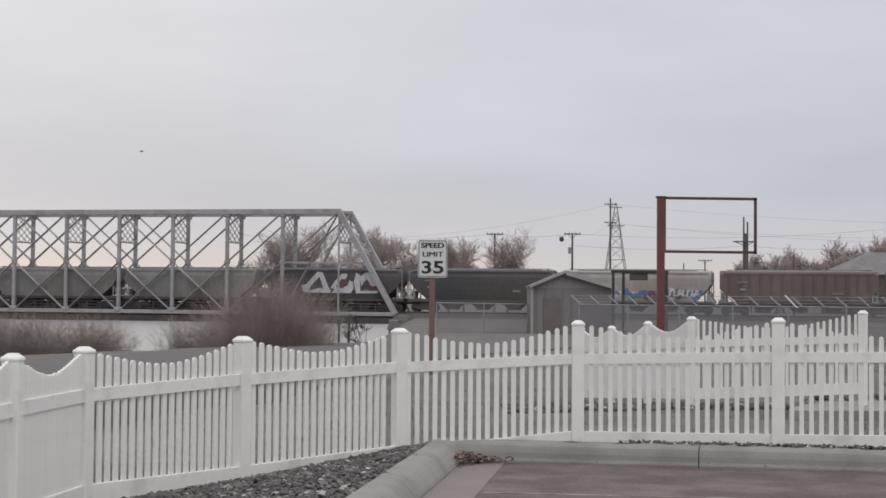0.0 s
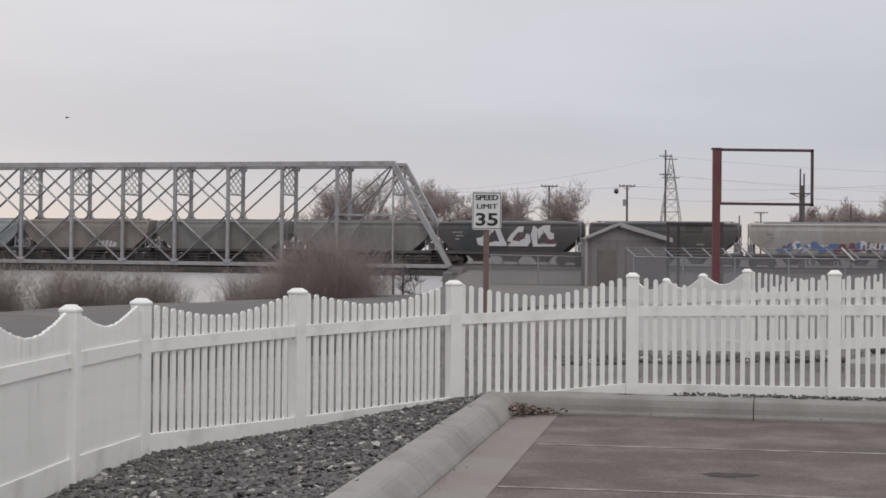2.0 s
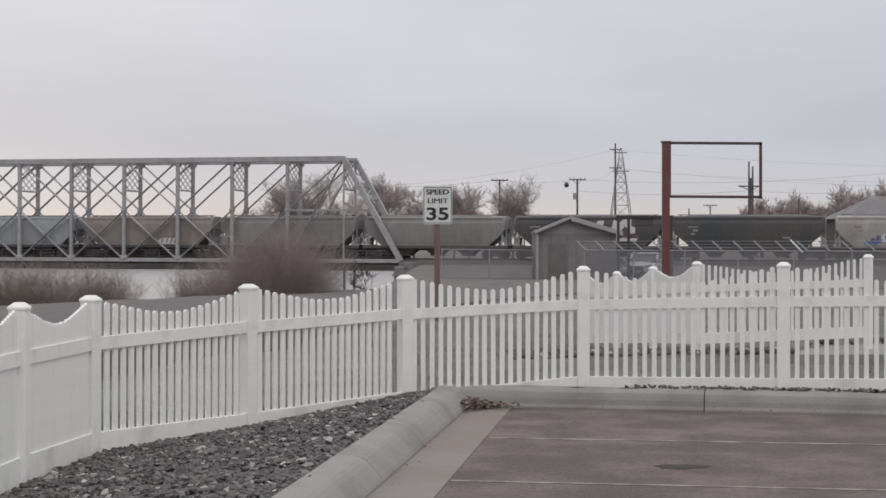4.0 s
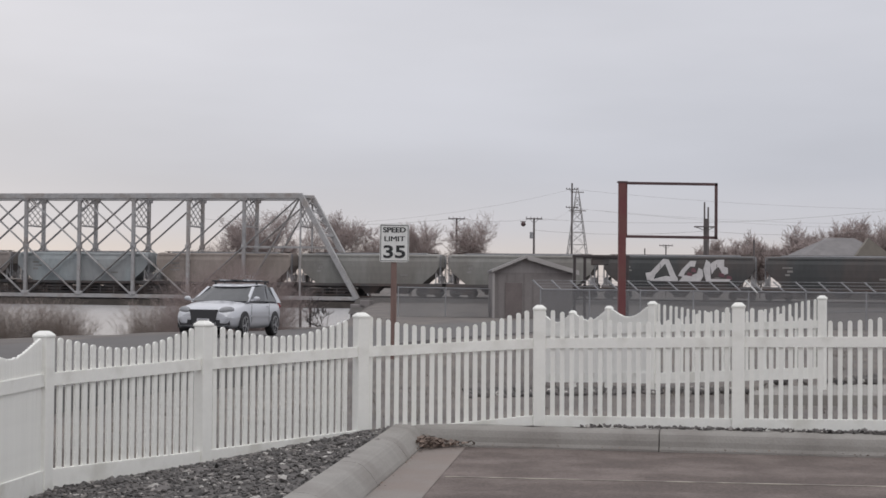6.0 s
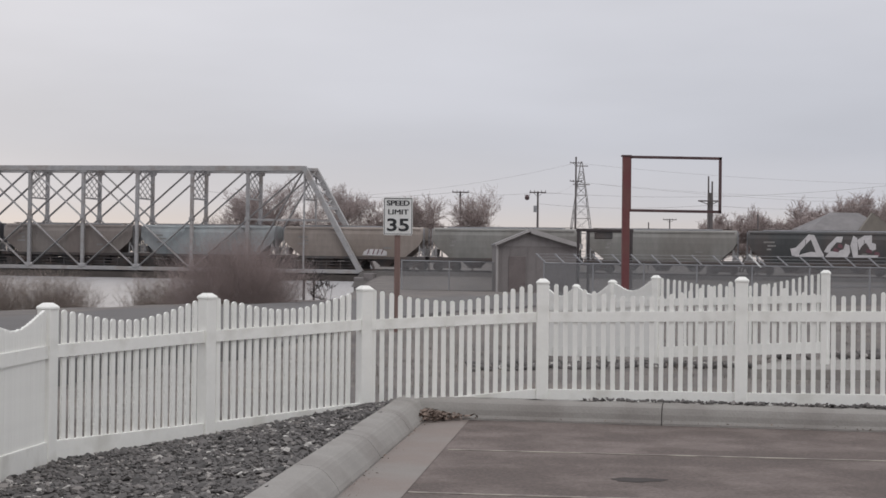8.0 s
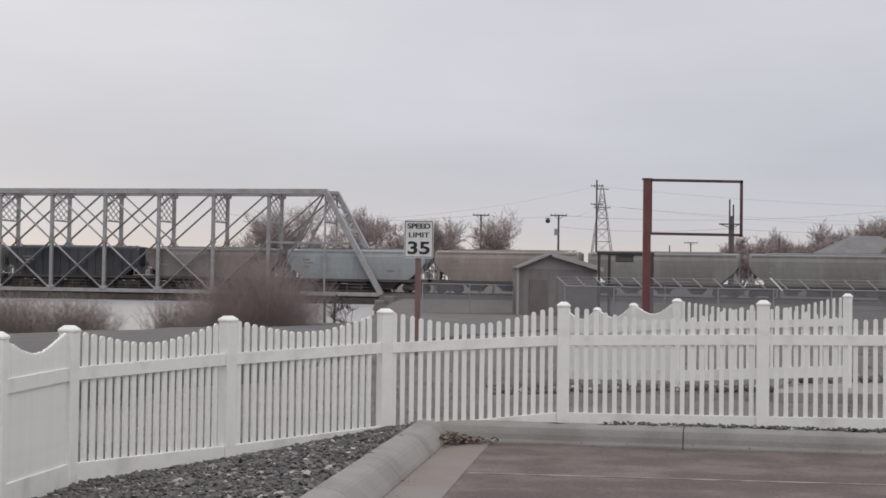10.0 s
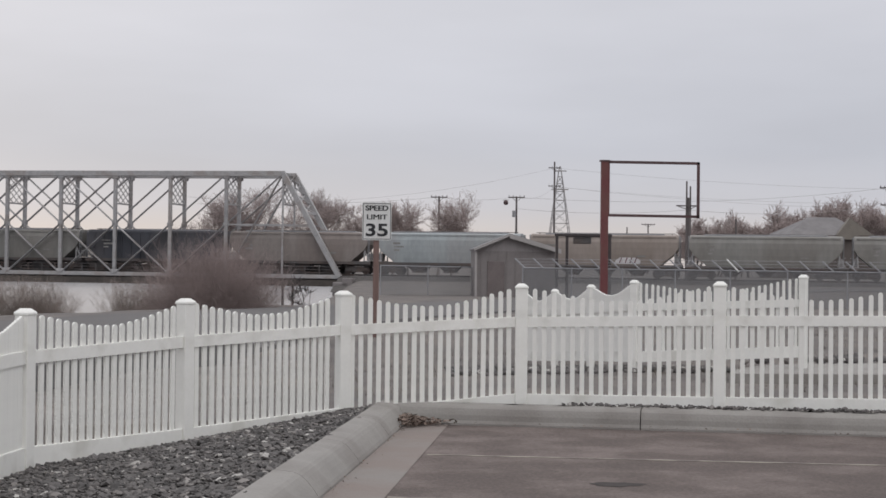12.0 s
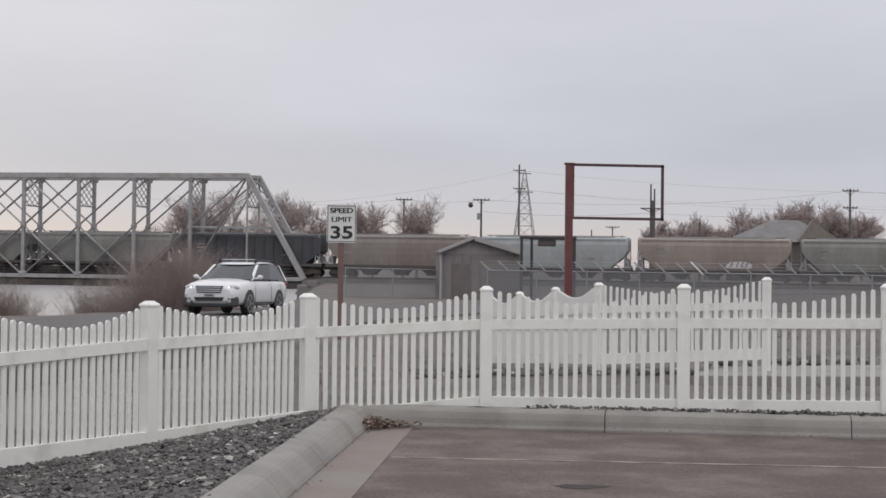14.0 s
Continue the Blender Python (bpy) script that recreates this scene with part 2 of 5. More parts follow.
def build_parking():
    bm = bmesh.new()
    q = [(0.22, 16.81), (40, 8.22), (40, -30), (-5.4, -30)]
    bm.faces.new([bm.verts.new((x, y, -0.2)) for x, y in q])
    bmesh.ops.triangulate(bm, faces=bm.faces)
    tagged(new("pavement", mesh_of("pavement", bm, ASPHALT)), "worn brownish asphalt of a parking lot", "parking lot", kind="structure")
    # gutter pan along the near kerb
    bm = bmesh.new()
    d = Vector((0.1191, 0.9929))
    a, b = Vector((0.22, 16.81)), Vector((-5.4, -30.0))
    o = Vector((0.42, -0.05))
    q = [a, a + Vector((0.42, -0.09)), b + o, b]
    prof = [bm.verts.new((p.x, p.y, -0.196)) for p in q]
    bm.faces.new(prof)
    tagged(new("pavement_gutter", mesh_of("pavement_gutter", bm, PAN)), "pale concrete gutter pan beside the kerb", "gutter", kind="structure")
    # stall lines
    dr = Vector((0.989, -0.1476, 0))
    for (x, y) in ((0.36, 14.05), (0.02, 11.44), (-0.33, 8.85), (-0.7, 6.2)):
        bm = bmesh.new()
        box(bm, 6.0, 0.055, 0.004, Matrix.Translation(Vector((x, y, -0.197)) + dr * 3.0) @ pose(0, 0, 0, 0, 0, -8.5))
        tagged(new("trim_stall_line", mesh_of("trim_stall_line", bm, PAINT)), "thin faded yellow parking stall line", "stall line", kind="structure")


def build_kerb():
    """One kerb along two sides of the lot with a rounded inner corner, cast in pieces."""
    root = tagged(new("kerb"), "pale concrete kerb round the parking lot", "kerb", kind="structure")
    A, C, B = Vector((-5.4, -30.0)), Vector((0.22, 16.81)), Vector((39.9, 8.24))
    da, db = (C - A).normalized(), (B - C).normalized()
    pts = [A.lerp(C, i / 90) for i in range(91)] + [C.lerp(B, i / 80) for i in range(1, 81)]
    cum = [0.0]
    for p, q in zip(pts, pts[1:]):
        cum.append(cum[-1] + (q - p).length)
    corner = cum[90]
    joints = [corner - 1.48 - 2.05 * k for k in range(22)][::-1] + [corner + 2.36 + 2.39 * k for k in range(15)]

    def at(s):
        x = float(np.interp(s, cum, [p.x for p in pts]))
        y = float(np.interp(s, cum, [p.y for p in pts]))
        return Vector((x, y))
    for s0, s1 in zip(joints, joints[1:]):
        if s0 < 0 or s1 > cum[-1]:
            continue
        bm = bmesh.new()
        rings = []
        steps = 48 if abs(s0 - corner) < 3 else 8
        stations = [s0 + 0.005 + (s1 - s0 - 0.010) * k / steps for k in range(steps + 1)]
        if s0 < corner < s1:
            stations = sorted([q for q in stations if abs(q - corner) > 0.03] + [corner])
        for s in stations:
            p = at(s)
            na, nb = Vector((-da.y, da.x)), Vector((-db.y, db.x))
            side = na if s < corner else nb
            if s == corner:
                side = (na + nb) / (1 + na.dot(nb))
            w = float(smoothstep(corner - 0.5, corner + 0.6, s))
            f = 0.12 * (1 - w) + 0.05 * w
            lift = 0.0012 * math.sin(s * 2.3)
            prof = [(0.0, -0.5), (0.0, -0.18), (0.015, -0.15), (f * 0.45, -0.098), (f * 0.75, -0.058), (f, -0.032), (f + 0.03, -0.016), (f + 0.07, -0.006), (f + 0.12, 0.0), (0.31, 0.006), (0.325, -0.004), (0.33, -0.03), (0.33, -0.5)]
            rings.append([(p.x + side.x * y, p.y + side.y * y, z + lift * (z > -0.4)) for y, z in prof])
        vs = [[bm.verts.new(q) for q in ring] for ring in rings]
        for u, v in zip(vs, vs[1:]):
            for j in range(len(u)):
                bm.faces.new((u[j], u[(j + 1) % len(u)], v[(j + 1) % len(u)], v[j]))
        for ring in (rings[0][::-1], rings[-1]):
            bm.faces.new([bm.verts.new(q) for q in ring])
        part("kerb_stone", bm, CONCRETE, root)


# ---- white picket fence ----
def picket_mesh(h, w=0.050, t=0.022):
    bm = bmesh.new()
    out = [(-w / 2, 0), (w / 2, 0)] + [(w / 2 * math.cos(a), h - 0.026 + 0.026 * math.sin(a)) for a in np.linspace(0, math.pi, 9)]
    prism(bm, out, -t / 2, t / 2)
    return mesh_of("picket", bm, VINYL)


PICKETS = {}


def fence(posts, label, rows, dip=0.155, sunk=(), drop=0.40, thin=(),  group="white picket fences", plain_corner=False, pw=0.127):
    """Fence along (x, y, base, top) posts, with scalloped picket tops between them."""
    root = thing("picket_fence", Matrix(), label, "fence", group)
    for i, (x, y, z0, z1) in enumerate(posts):
        h = z1 - z0
        bm = bmesh.new()
        box(bm, pw, pw, h + 0.34 - 0.045, pose(0, 0, (h - 0.045 - 0.34) / 2), 0.008)
        nxt = posts[min(i + 1, len(posts) - 1)]
        prv = posts[max(i - 1, 0)]
        if plain_corner:
            prv = posts[i] if i + 1 < len(posts) else prv
        ang = math.degrees(math.atan2(nxt[1] - prv[1], nxt[0] - prv[0]))
        ps = part("post", bm, VINYL, root)
        ps.matrix_basis = pose(x, y, z0, 0, 0, ang)
        bm = bmesh.new()
        box(bm, pw + 0.015, pw + 0.015, 0.026, pose(0, 0, h - 0.043), 0.006)
        bmesh.ops.create_cone(bm, cap_ends=True, segments=4, radius1=pw * 0.74, radius2=pw * 0.35, depth=0.03, matrix=pose(0, 0, h - 0.015, 0, 0, 45))
        part("cap", bm, VINYL, ps)
        if i + 1 == len(posts) :
            continue
        b0 = Vector((x, y, z0))
        b1 = Vector(nxt[:3])
        d = b1 - b0
        L = Vector((d.x, d.y)).length
        ang = math.degrees(math.atan2(d.y, d.x))
        rise = d.z / L
        low0, low1 = sunk[i] if sunk else (-0.015, 0.135)
        for name, zc, hh, th in (("top_rail", None, 0.104, 0.058), ("bottom_rail", (low0 + low1) / 2, low1 - low0, 0.058)):
            bm = bmesh.new()
            xs0, xs1 = 0.05, L - 0.05
            za, zb = (zc + rise * xs0, zc + rise * xs1) if zc else (z1 - z0 - drop, nxt[3] - z0 - drop)
            out = [(xs0, za - hh / 2), (xs1, zb - hh / 2), (xs1, zb + hh / 2), (xs0, za + hh / 2)]
            prism(bm, out, -th / 2, th / 2)
            r = part(name, bm, VINYL, root)
            r.matrix_basis = pose(x, y, z0, 0, 0, ang)
        n, first, pitch = rows[i]
        if not pitch:
            pitch = (L - 2 * first) / (n - 1)
        wide = thin[i] if thin else 0.047
        for k in range(n):
            q = first + pitch * k
            f = q / L
            arch = math.sin(math.pi * f) ** 1.35
            foot = rise * q + 0.04
            top = (z1 - z0) * (1 - f) + (nxt[3] - z0) * f - 0.035 - dip * arch
            kind = (round((top - foot) / 0.008) * 0.008, wide)
            if kind not in PICKETS:
                PICKETS[kind] = picket_mesh(*kind)
            pk = part("picket", PICKETS[kind], None, root)
            pk.matrix_basis = pose(x + q * d.x / L, y + q * d.y / L, z0 + foot, 0, random.uniform(-0.25, 0.25), ang)
    return root


def build_fences():
    fence([(-3.1, 8.1, -0.2, 1.02), (-3.12, 9.95, -0.2, 1.02), (-3.06, 11.8, -0.215, 1.023), (-2.94, 13.6, -0.245, 1.024), (-1.845, 15.3, -0.25, 1.083), (-0.437, 16.9, -0.185, 1.144), (1.41, 17.2, -0.014, 1.233), (3.39, 16.7, 0.006, 1.279), (5.355, 16.25, 0.033, 1.307), (7.2, 15.8, 0.05, 1.33)],
          "white vinyl picket fence with scalloped tops beside the kerb", ((27, 0.13, 0), (27, 0.13, 0), (24, 0.13, 0), (19, 0.085, 0.0978), (19, 0.137, 0.0978), (19, 0.096, 0.0913), (19, 0.143, 0.0991), (19, 0.133, 0.0968), (19, 0.13, 0)),
          thin=(0.066,) * 3 + (0.05,) * 2 + (0.047,) + (0.045,) * 3, sunk=((-0.12, 0.135),) * 5 + ((-0.11, 0.105),) + ((-0.11, 0.098),) * 3)
    fence([(2.43, 29.0, -0.22, 1.01), (2.78, 27.2, -0.12, 1.05), (3.13, 25.2, 0.0, 1.15), (3.51, 23.3, 0.09, 1.24), (5.59, 22.0, 0.25, 1.344)],
          "second white vinyl picket fence standing farther back", ((27, 0.13, 0), (27, 0.13, 0), (27, 0.13, 0), (27, 0.1, 0)), plain_corner=True, pw=0.102, drop=0.385, thin=(0.064, 0.064, 0.064, 0.035))


# ---- railway: its own axes, along the track to the right, across it away from the viewer ----
# it falls by three in a thousand towards the yard
TRACK = Matrix(((0.9724, 0.2334, 0, -4.90), (-0.2334, 0.9724, 0, 165.2), (0, 0, 1, 0), (0, 0, 0, 1))) @ pose(0, 0, 0, 0, 0.17, 0)
PANEL, CHORD0, CHORD1, RAIL_Z = 6.0, 0.25, 10.6, 0.55
V0, V1, AXLE = 0.75, 4.85, 2.8


def lattice(bm, p, q, r, s, n, w):
    """Crossing flat bars in the four-sided field p q (one side) and r s (the other)."""
    p, q, r, s = map(Vector, (p, q, r, s))
    for i in range(n):
        a0, a1 = p.lerp(q, i / n), p.lerp(q, (i + 1) / n)
        b0, b1 = r.lerp(s, i / n), r.lerp(s, (i + 1) / n)
        beam(bm, a0, b1, w, w * 0.6)
        beam(bm, b0, a1, w, w * 0.6)


def build_bridge():
    root = thing("truss_bridge", TRACK, "grey steel through-truss railway bridge over the river", "bridge")
    N = 14
    X = [-PANEL * i for i in range(N + 1)]
    for v in (V0, V1):
        for nm, z, i0, i1, w, h in (("top_chord", CHORD1, 1, N - 1, 0.5, 0.55), ("bottom_chord", CHORD0, 0, N, 0.3, 0.4)):
            bm = bmesh.new()
            box(bm, X[i0] - X[i1] + 0.3, w, h, pose((X[i0] + X[i1]) / 2, v, z), 0.03)
            part(nm, bm, STEEL, root)
        for s in (0, 1):
            a, b = (0, 1) if s == 0 else (N, N - 1)
            bm = bmesh.new()
            beam(bm, (X[a], v, CHORD0), (X[b], v, CHORD1), 0.5, 0.5)
            part("end_post", bm, STEEL, root)
        for i in range(1, N):
            bm = bmesh.new()
            w = 0.16 if i in (1, N - 1) else 0.33
            beam(bm, (X[i], v, CHORD0), (X[i], v, CHORD1), w, w)
            part("vertical", bm, STEEL, root)
            if 1 < i < N - 1:
                for z, gw in ((CHORD1 - 0.35, 0.8), ((CHORD0 + CHORD1) / 2, 0.6), (CHORD0 + 0.25, 0.9)):
                    bm = bmesh.new()
                    box(bm, gw, 0.40, 0.45, pose(X[i], v, z), 0.1)
                    part("gusset_plate", bm, STEEL, root)
        pairs = [(1, 2)] + [(k, k + 2) for k in range(1, 8)]
        pairs += [(N - a, N - b) for a, b in pairs]
        pairs += [(k, k - 2) for k in range(5, 8)] + [(N - k, N - k + 2) for k in range(5, 8)]
        for a, b in sorted(set(pairs)):
            bm = bmesh.new()
            for o in (-0.13, 0.13):
                beam(bm, (X[a], v + o, CHORD1), (X[b], v + o, CHORD0), 0.2, 0.06)
            part("diagonal", bm, STEEL, root)
    for i in range(1, N):
        bm = bmesh.new()
        beam(bm, (X[i], V0, CHORD1), (X[i], V1, CHORD1), 0.25)
        z = CHORD1 - 3.1
        beam(bm, (X[i], V0, z), (X[i], V1, z), 0.16)
        top, low = CHORD1 - 0.2, z

        def node(side, k, x=X[i]):
            return (x, V0 + 0.1 + (V1 - V0 - 0.2) * side, top + (low - top) * k / 4)
        for r0 in (-2, -1, 0, 1, 2, 3):
            a, b = max(0, r0), min(4, r0 + 3)
            sa, sb = (a - r0) / 3, (b - r0) / 3
            beam(bm, node(sa, a), node(sb, b), 0.075, 0.05)
            beam(bm, node(1 - sa, a), node(1 - sb, b), 0.075, 0.05)
        part("sway_frame", bm, STEEL, root)
        if i + 1 < N:
            bm = bmesh.new()
            beam(bm, (X[i], V0, CHORD1), (X[i + 1], V1, CHORD1), 0.12)
            beam(bm, (X[i], V1, CHORD1), (X[i + 1], V0, CHORD1), 0.12)
            part("top_bracing", bm, STEEL, root)
    for a, b in ((0, 1), (N, N - 1)):
        bm = bmesh.new()
        p0 = Vector((X[a], V0, CHORD0)).lerp(Vector((X[b], V0, CHORD1)), 0.62)
        p1 = Vector((X[b], V0, CHORD1))
        o = Vector((0, V1 - V0, 0))
        lattice(bm, p0, p1, p0 + o, p1 + o, 4, 0.12)
        beam(bm, p0, p0 + o, 0.25)
        part("portal_frame", bm, STEEL, root)
        bm = bmesh.new()
        for v in (V0, V1):
            zc = (CHORD0 + CHORD1) / 2
            xe = X[a] + (X[b] - X[a]) * 0.5
            beam(bm, (xe, v, zc), (X[b] + (X[b] - X[a]) * 1.0, v, zc), 0.14)
        part("collision_strut", bm, STEEL, root)
    # floor: cross girders, stringers, ties
    for i in range(N + 1):
        bm = bmesh.new()
        box(bm, 0.35, V1 - V0, 0.95, pose(X[i], (V0 + V1) / 2, CHORD0 - 0.35))
        part("floor_beam", bm, DARKSTEEL, root)
    for v in (1.95, 3.65):
        bm = bmesh.new()
        box(bm, PANEL * N, 0.3, 0.75, pose(-PANEL * N / 2, v, CHORD0 - 0.45))
        part("stringer", bm, DARKSTEEL, root)
    bm = bmesh.new()
    for i in range(int(PANEL * N / 0.6)):
        box(bm, 0.24, 3.4, 0.22, pose(-0.3 - i * 0.6, 2.8, CHORD0 + 0.05))
    tagged(part("bridge_ties", bm, TIMBER, root), kind="stuff")
    # handrails of the narrow walkways, low beside the passing cars
    for v in (1.06, 4.54):
        for z in (CHORD0 + 0.42, CHORD0 + 0.72, CHORD0 + 1.02):
            bm = bmesh.new()
            box(bm, PANEL * N, 0.05, 0.09, pose(-PANEL * N / 2, v, z))
            part("walkway_rail", bm, DARKSTEEL, root)
        for i in range(int(PANEL * N / 1.5)):
            bm = bmesh.new()
            box(bm, 0.09, 0.09, 1.05, pose(-0.7 - i * 1.5, v, CHORD0 + 0.52))
            part("walkway_post", bm, DARKSTEEL, root)
        bm = bmesh.new()
        box(bm, PANEL * N, 0.40, 0.12, pose(-PANEL * N / 2, v + (0.12 if v < 2 else -0.12), CHORD0 + 0.1))
        part("walkway", bm, TIMBER, root)
    bm = bmesh.new()
    box(bm, PANEL * N, 0.12, 0.62, pose(-PANEL * N / 2, V0 - 0.3, CHORD0 - 0.66))
    part("walkway_fascia", bm, TIMBER, root)
    bm = bmesh.new()
    box(bm, PANEL * N, 0.06, 1.0, pose(-PANEL * N / 2, V1 - 0.42, CHORD0 + 0.55))
    part("deck_girder", bm, DARKSTEEL, root)
    for v in (V0 + 0.3, V1 - 0.3):
        bm = bmesh.new()
        rod(bm, (X[1], v, CHORD0 - 0.7), (X[1], v, -6.2), 0.13, seg=12)
        part("pier_column", bm, DARKSTEEL, root)


def build_track():
    root = thing("railway_track", TRACK, "railway track with steel rails on dark ballast", "railway track", kind="structure")
    for v in (AXLE - 0.72, AXLE + 0.72):
        bm = bmesh.new()
        box(bm, 700, 0.075, 0.16, pose(0, v, RAIL_Z - 0.08))
        part("rail", bm, DARKSTEEL, root)
    for a, b in ((0.0, 350.0), (-350.0, -84.0)):
        bm = bmesh.new()
        out = [(-5.5, -1.2), (-1.9, RAIL_Z - 0.2), (1.9, RAIL_Z - 0.2), (5.5, -1.2)]
        f = [bm.verts.new((a, AXLE + y, z)) for y, z in out]
        g = [bm.verts.new((b, AXLE + y, z)) for y, z in out]
        for i in range(3):
            bm.faces.new((f[i], f[i + 1], g[i + 1], g[i]))
        bm.faces.new(f)
        bm.faces.new(g[::-1])
        part("ballast", bm, BED, root)
    for u in (0.6, -84.6):
        bm = bmesh.new()
        box(bm, 1.6, 8.0, 6.5, pose(u, AXLE, -3.25 - 0.25), 0.1)
        box(bm, 1.0, 8.0, 0.9, pose(u + (0.7 if u > 0 else -0.7), AXLE, 0.0 - 0.3), 0.05)
        tagged(part("abutment", bm, SHEDWALL, root), "grey concrete bridge abutment")


# ---- train of covered hopper cars ----
CAR_PITCH = 15.45


def hopper_mat(name, c, d):
    return mat(name, c, 0.65, scale=0.35, vary=0.22, bump=0.05, fine=3.0, dirt=d, amount=0.35, stretch=(1, 1, 0.35))


PAINTS = {
    "rust": hopper_mat("rusty_brown_paint", (0.175, 0.138, 0.13), (0.125, 0.095, 0.085)),
    "tan": hopper_mat("tan_grey_paint", (0.31, 0.265, 0.235), (0.22, 0.185, 0.16)),
    "pale": hopper_mat("pale_grey_paint", (0.36, 0.335, 0.315), (0.27, 0.24, 0.215)),
    "black": hopper_mat("black_green_paint", (0.057, 0.060, 0.061), (0.072, 0.062, 0.059)),
    "grey": hopper_mat("grey_green_paint", (0.25, 0.245, 0.228), (0.18, 0.17, 0.155)),
    "brown": hopper_mat("brown_grey_paint", (0.26, 0.23, 0.21), (0.19, 0.16, 0.145)),
    "blue": hopper_mat("pale_blue_grey_paint", (0.35, 0.382, 0.39), (0.28, 0.288, 0.288)),
    "navy": hopper_mat("blue_black_paint", (0.056, 0.058, 0.070), (0.066, 0.063, 0.068)),
}
GRAFFITI = mat("white_spray_paint", (0.55, 0.53, 0.53), 0.7, scale=1.5, vary=0.15, bump=0.0, fine=6)
GRAF_BLUE = mat("blue_spray_paint", (0.10, 0.16, 0.30), 0.7, scale=1.5, vary=0.3, bump=0.0, fine=6)
GRAF_RED = mat("maroon_spray_paint", (0.15, 0.07, 0.085), 0.7, scale=1.5, vary=0.3, bump=0.0, fine=6)


def text_mesh(name, words, size, material, width=None, thick=0.002, bold=0.0):
    """Flat raised letters in the x-z plane, centred, facing -y."""
    cu = bpy.data.curves.new(name, "FONT")
    cu.body, cu.size, cu.align_x, cu.align_y, cu.extrude = words, size, "CENTER", "CENTER", thick
    cu.offset = bold
    ob = bpy.data.objects.new(name, cu)
    scene.collection.objects.link(ob)
    me = bpy.data.meshes.new_from_object(ob.evaluated_get(bpy.context.evaluated_depsgraph_get()))
    bpy.data.objects.remove(ob)
    me.transform(pose(0, 0, 0, 90, 0, 0))
    if width:
        xs = [v.co.x for v in me.vertices]
        me.transform(Matrix.Diagonal((width / (max(xs) - min(xs)), 1, 1, 1)))
    me.materials.clear()
    me.materials.append(material)
    return me


CACHE = {}
ENDSTEEL = mat("pale_end_frame_paint", (0.42, 0.41, 0.41), 0.65, scale=1.5, vary=0.25, bump=0.05, fine=8, dirt=(0.22, 0.20, 0.19), amount=0.3)
STENCIL = mat("faded_stencil_paint", (0.34, 0.33, 0.32), 0.8, scale=3, vary=0.3, bump=0.0, fine=12, dirt=(0.2, 0.19, 0.18), amount=0.5)


def cached(key, make):
    if key not in CACHE:
        CACHE[key] = make()
    return CACHE[key]


def hopper_body(paint, ribbed):
    bm = bmesh.new()
    if ribbed:
        levels = [(1.25, 5.8, 1.5), (2.5, 7.4, 1.5), (3.9, 7.4, 1.5), (4.2, 7.4, 1.3), (4.28, 7.3, 0.7)]
    else:
        levels = [(1.25, 5.5, 1.52), (1.7, 6.0, 1.58), (2.3, 6.75, 1.62), (2.95, 7.22, 1.62), (3.5, 7.22, 1.58), (3.9, 7.22, 1.44), (4.12, 7.2, 1.2), (4.25, 7.17, 0.7)]
    rings = [[bm.verts.new((sx * x, sy * y, z)) for sx, sy in ((-1, -1), (1, -1), (1, 1), (-1, 1))] for z, x, y in levels]
    for a, b in zip(rings, rings[1:]):
        for i in range(4):
            bm.faces.new((a[i], a[(i + 1) % 4], b[(i + 1) % 4], b[i]))
    bm.faces.new(rings[0][::-1])
    bm.faces.new(rings[-1])
    if ribbed:
        for i in range(14):
            x = -6.5 + i
            zl = 1.3 if abs(x) < 5 else 1.3 + (abs(x) - 5) * 0.65
            for s in (-1, 1):
                box(bm, 0.09, 0.12, 3.95 - zl, pose(x, s * 1.55, (3.95 + zl) / 2))
    else:
        for i in range(7):
            x = -5.4 + i * 1.8
            for s in (-1, 1):
                box(bm, 0.05, 0.03, 1.0, pose(x, s * 1.612, 2.95))
                box(bm, 0.05, 0.03, 0.9, pose(x, s * 1.575, 2.0, s * 2.5))
    for s in (-1, 1):
        box(bm, 14.0, 0.10, 0.16, pose(0, s * (1.5 if ribbed else 1.44), 3.98))
    return mesh_of("body", bm, PAINTS[paint])


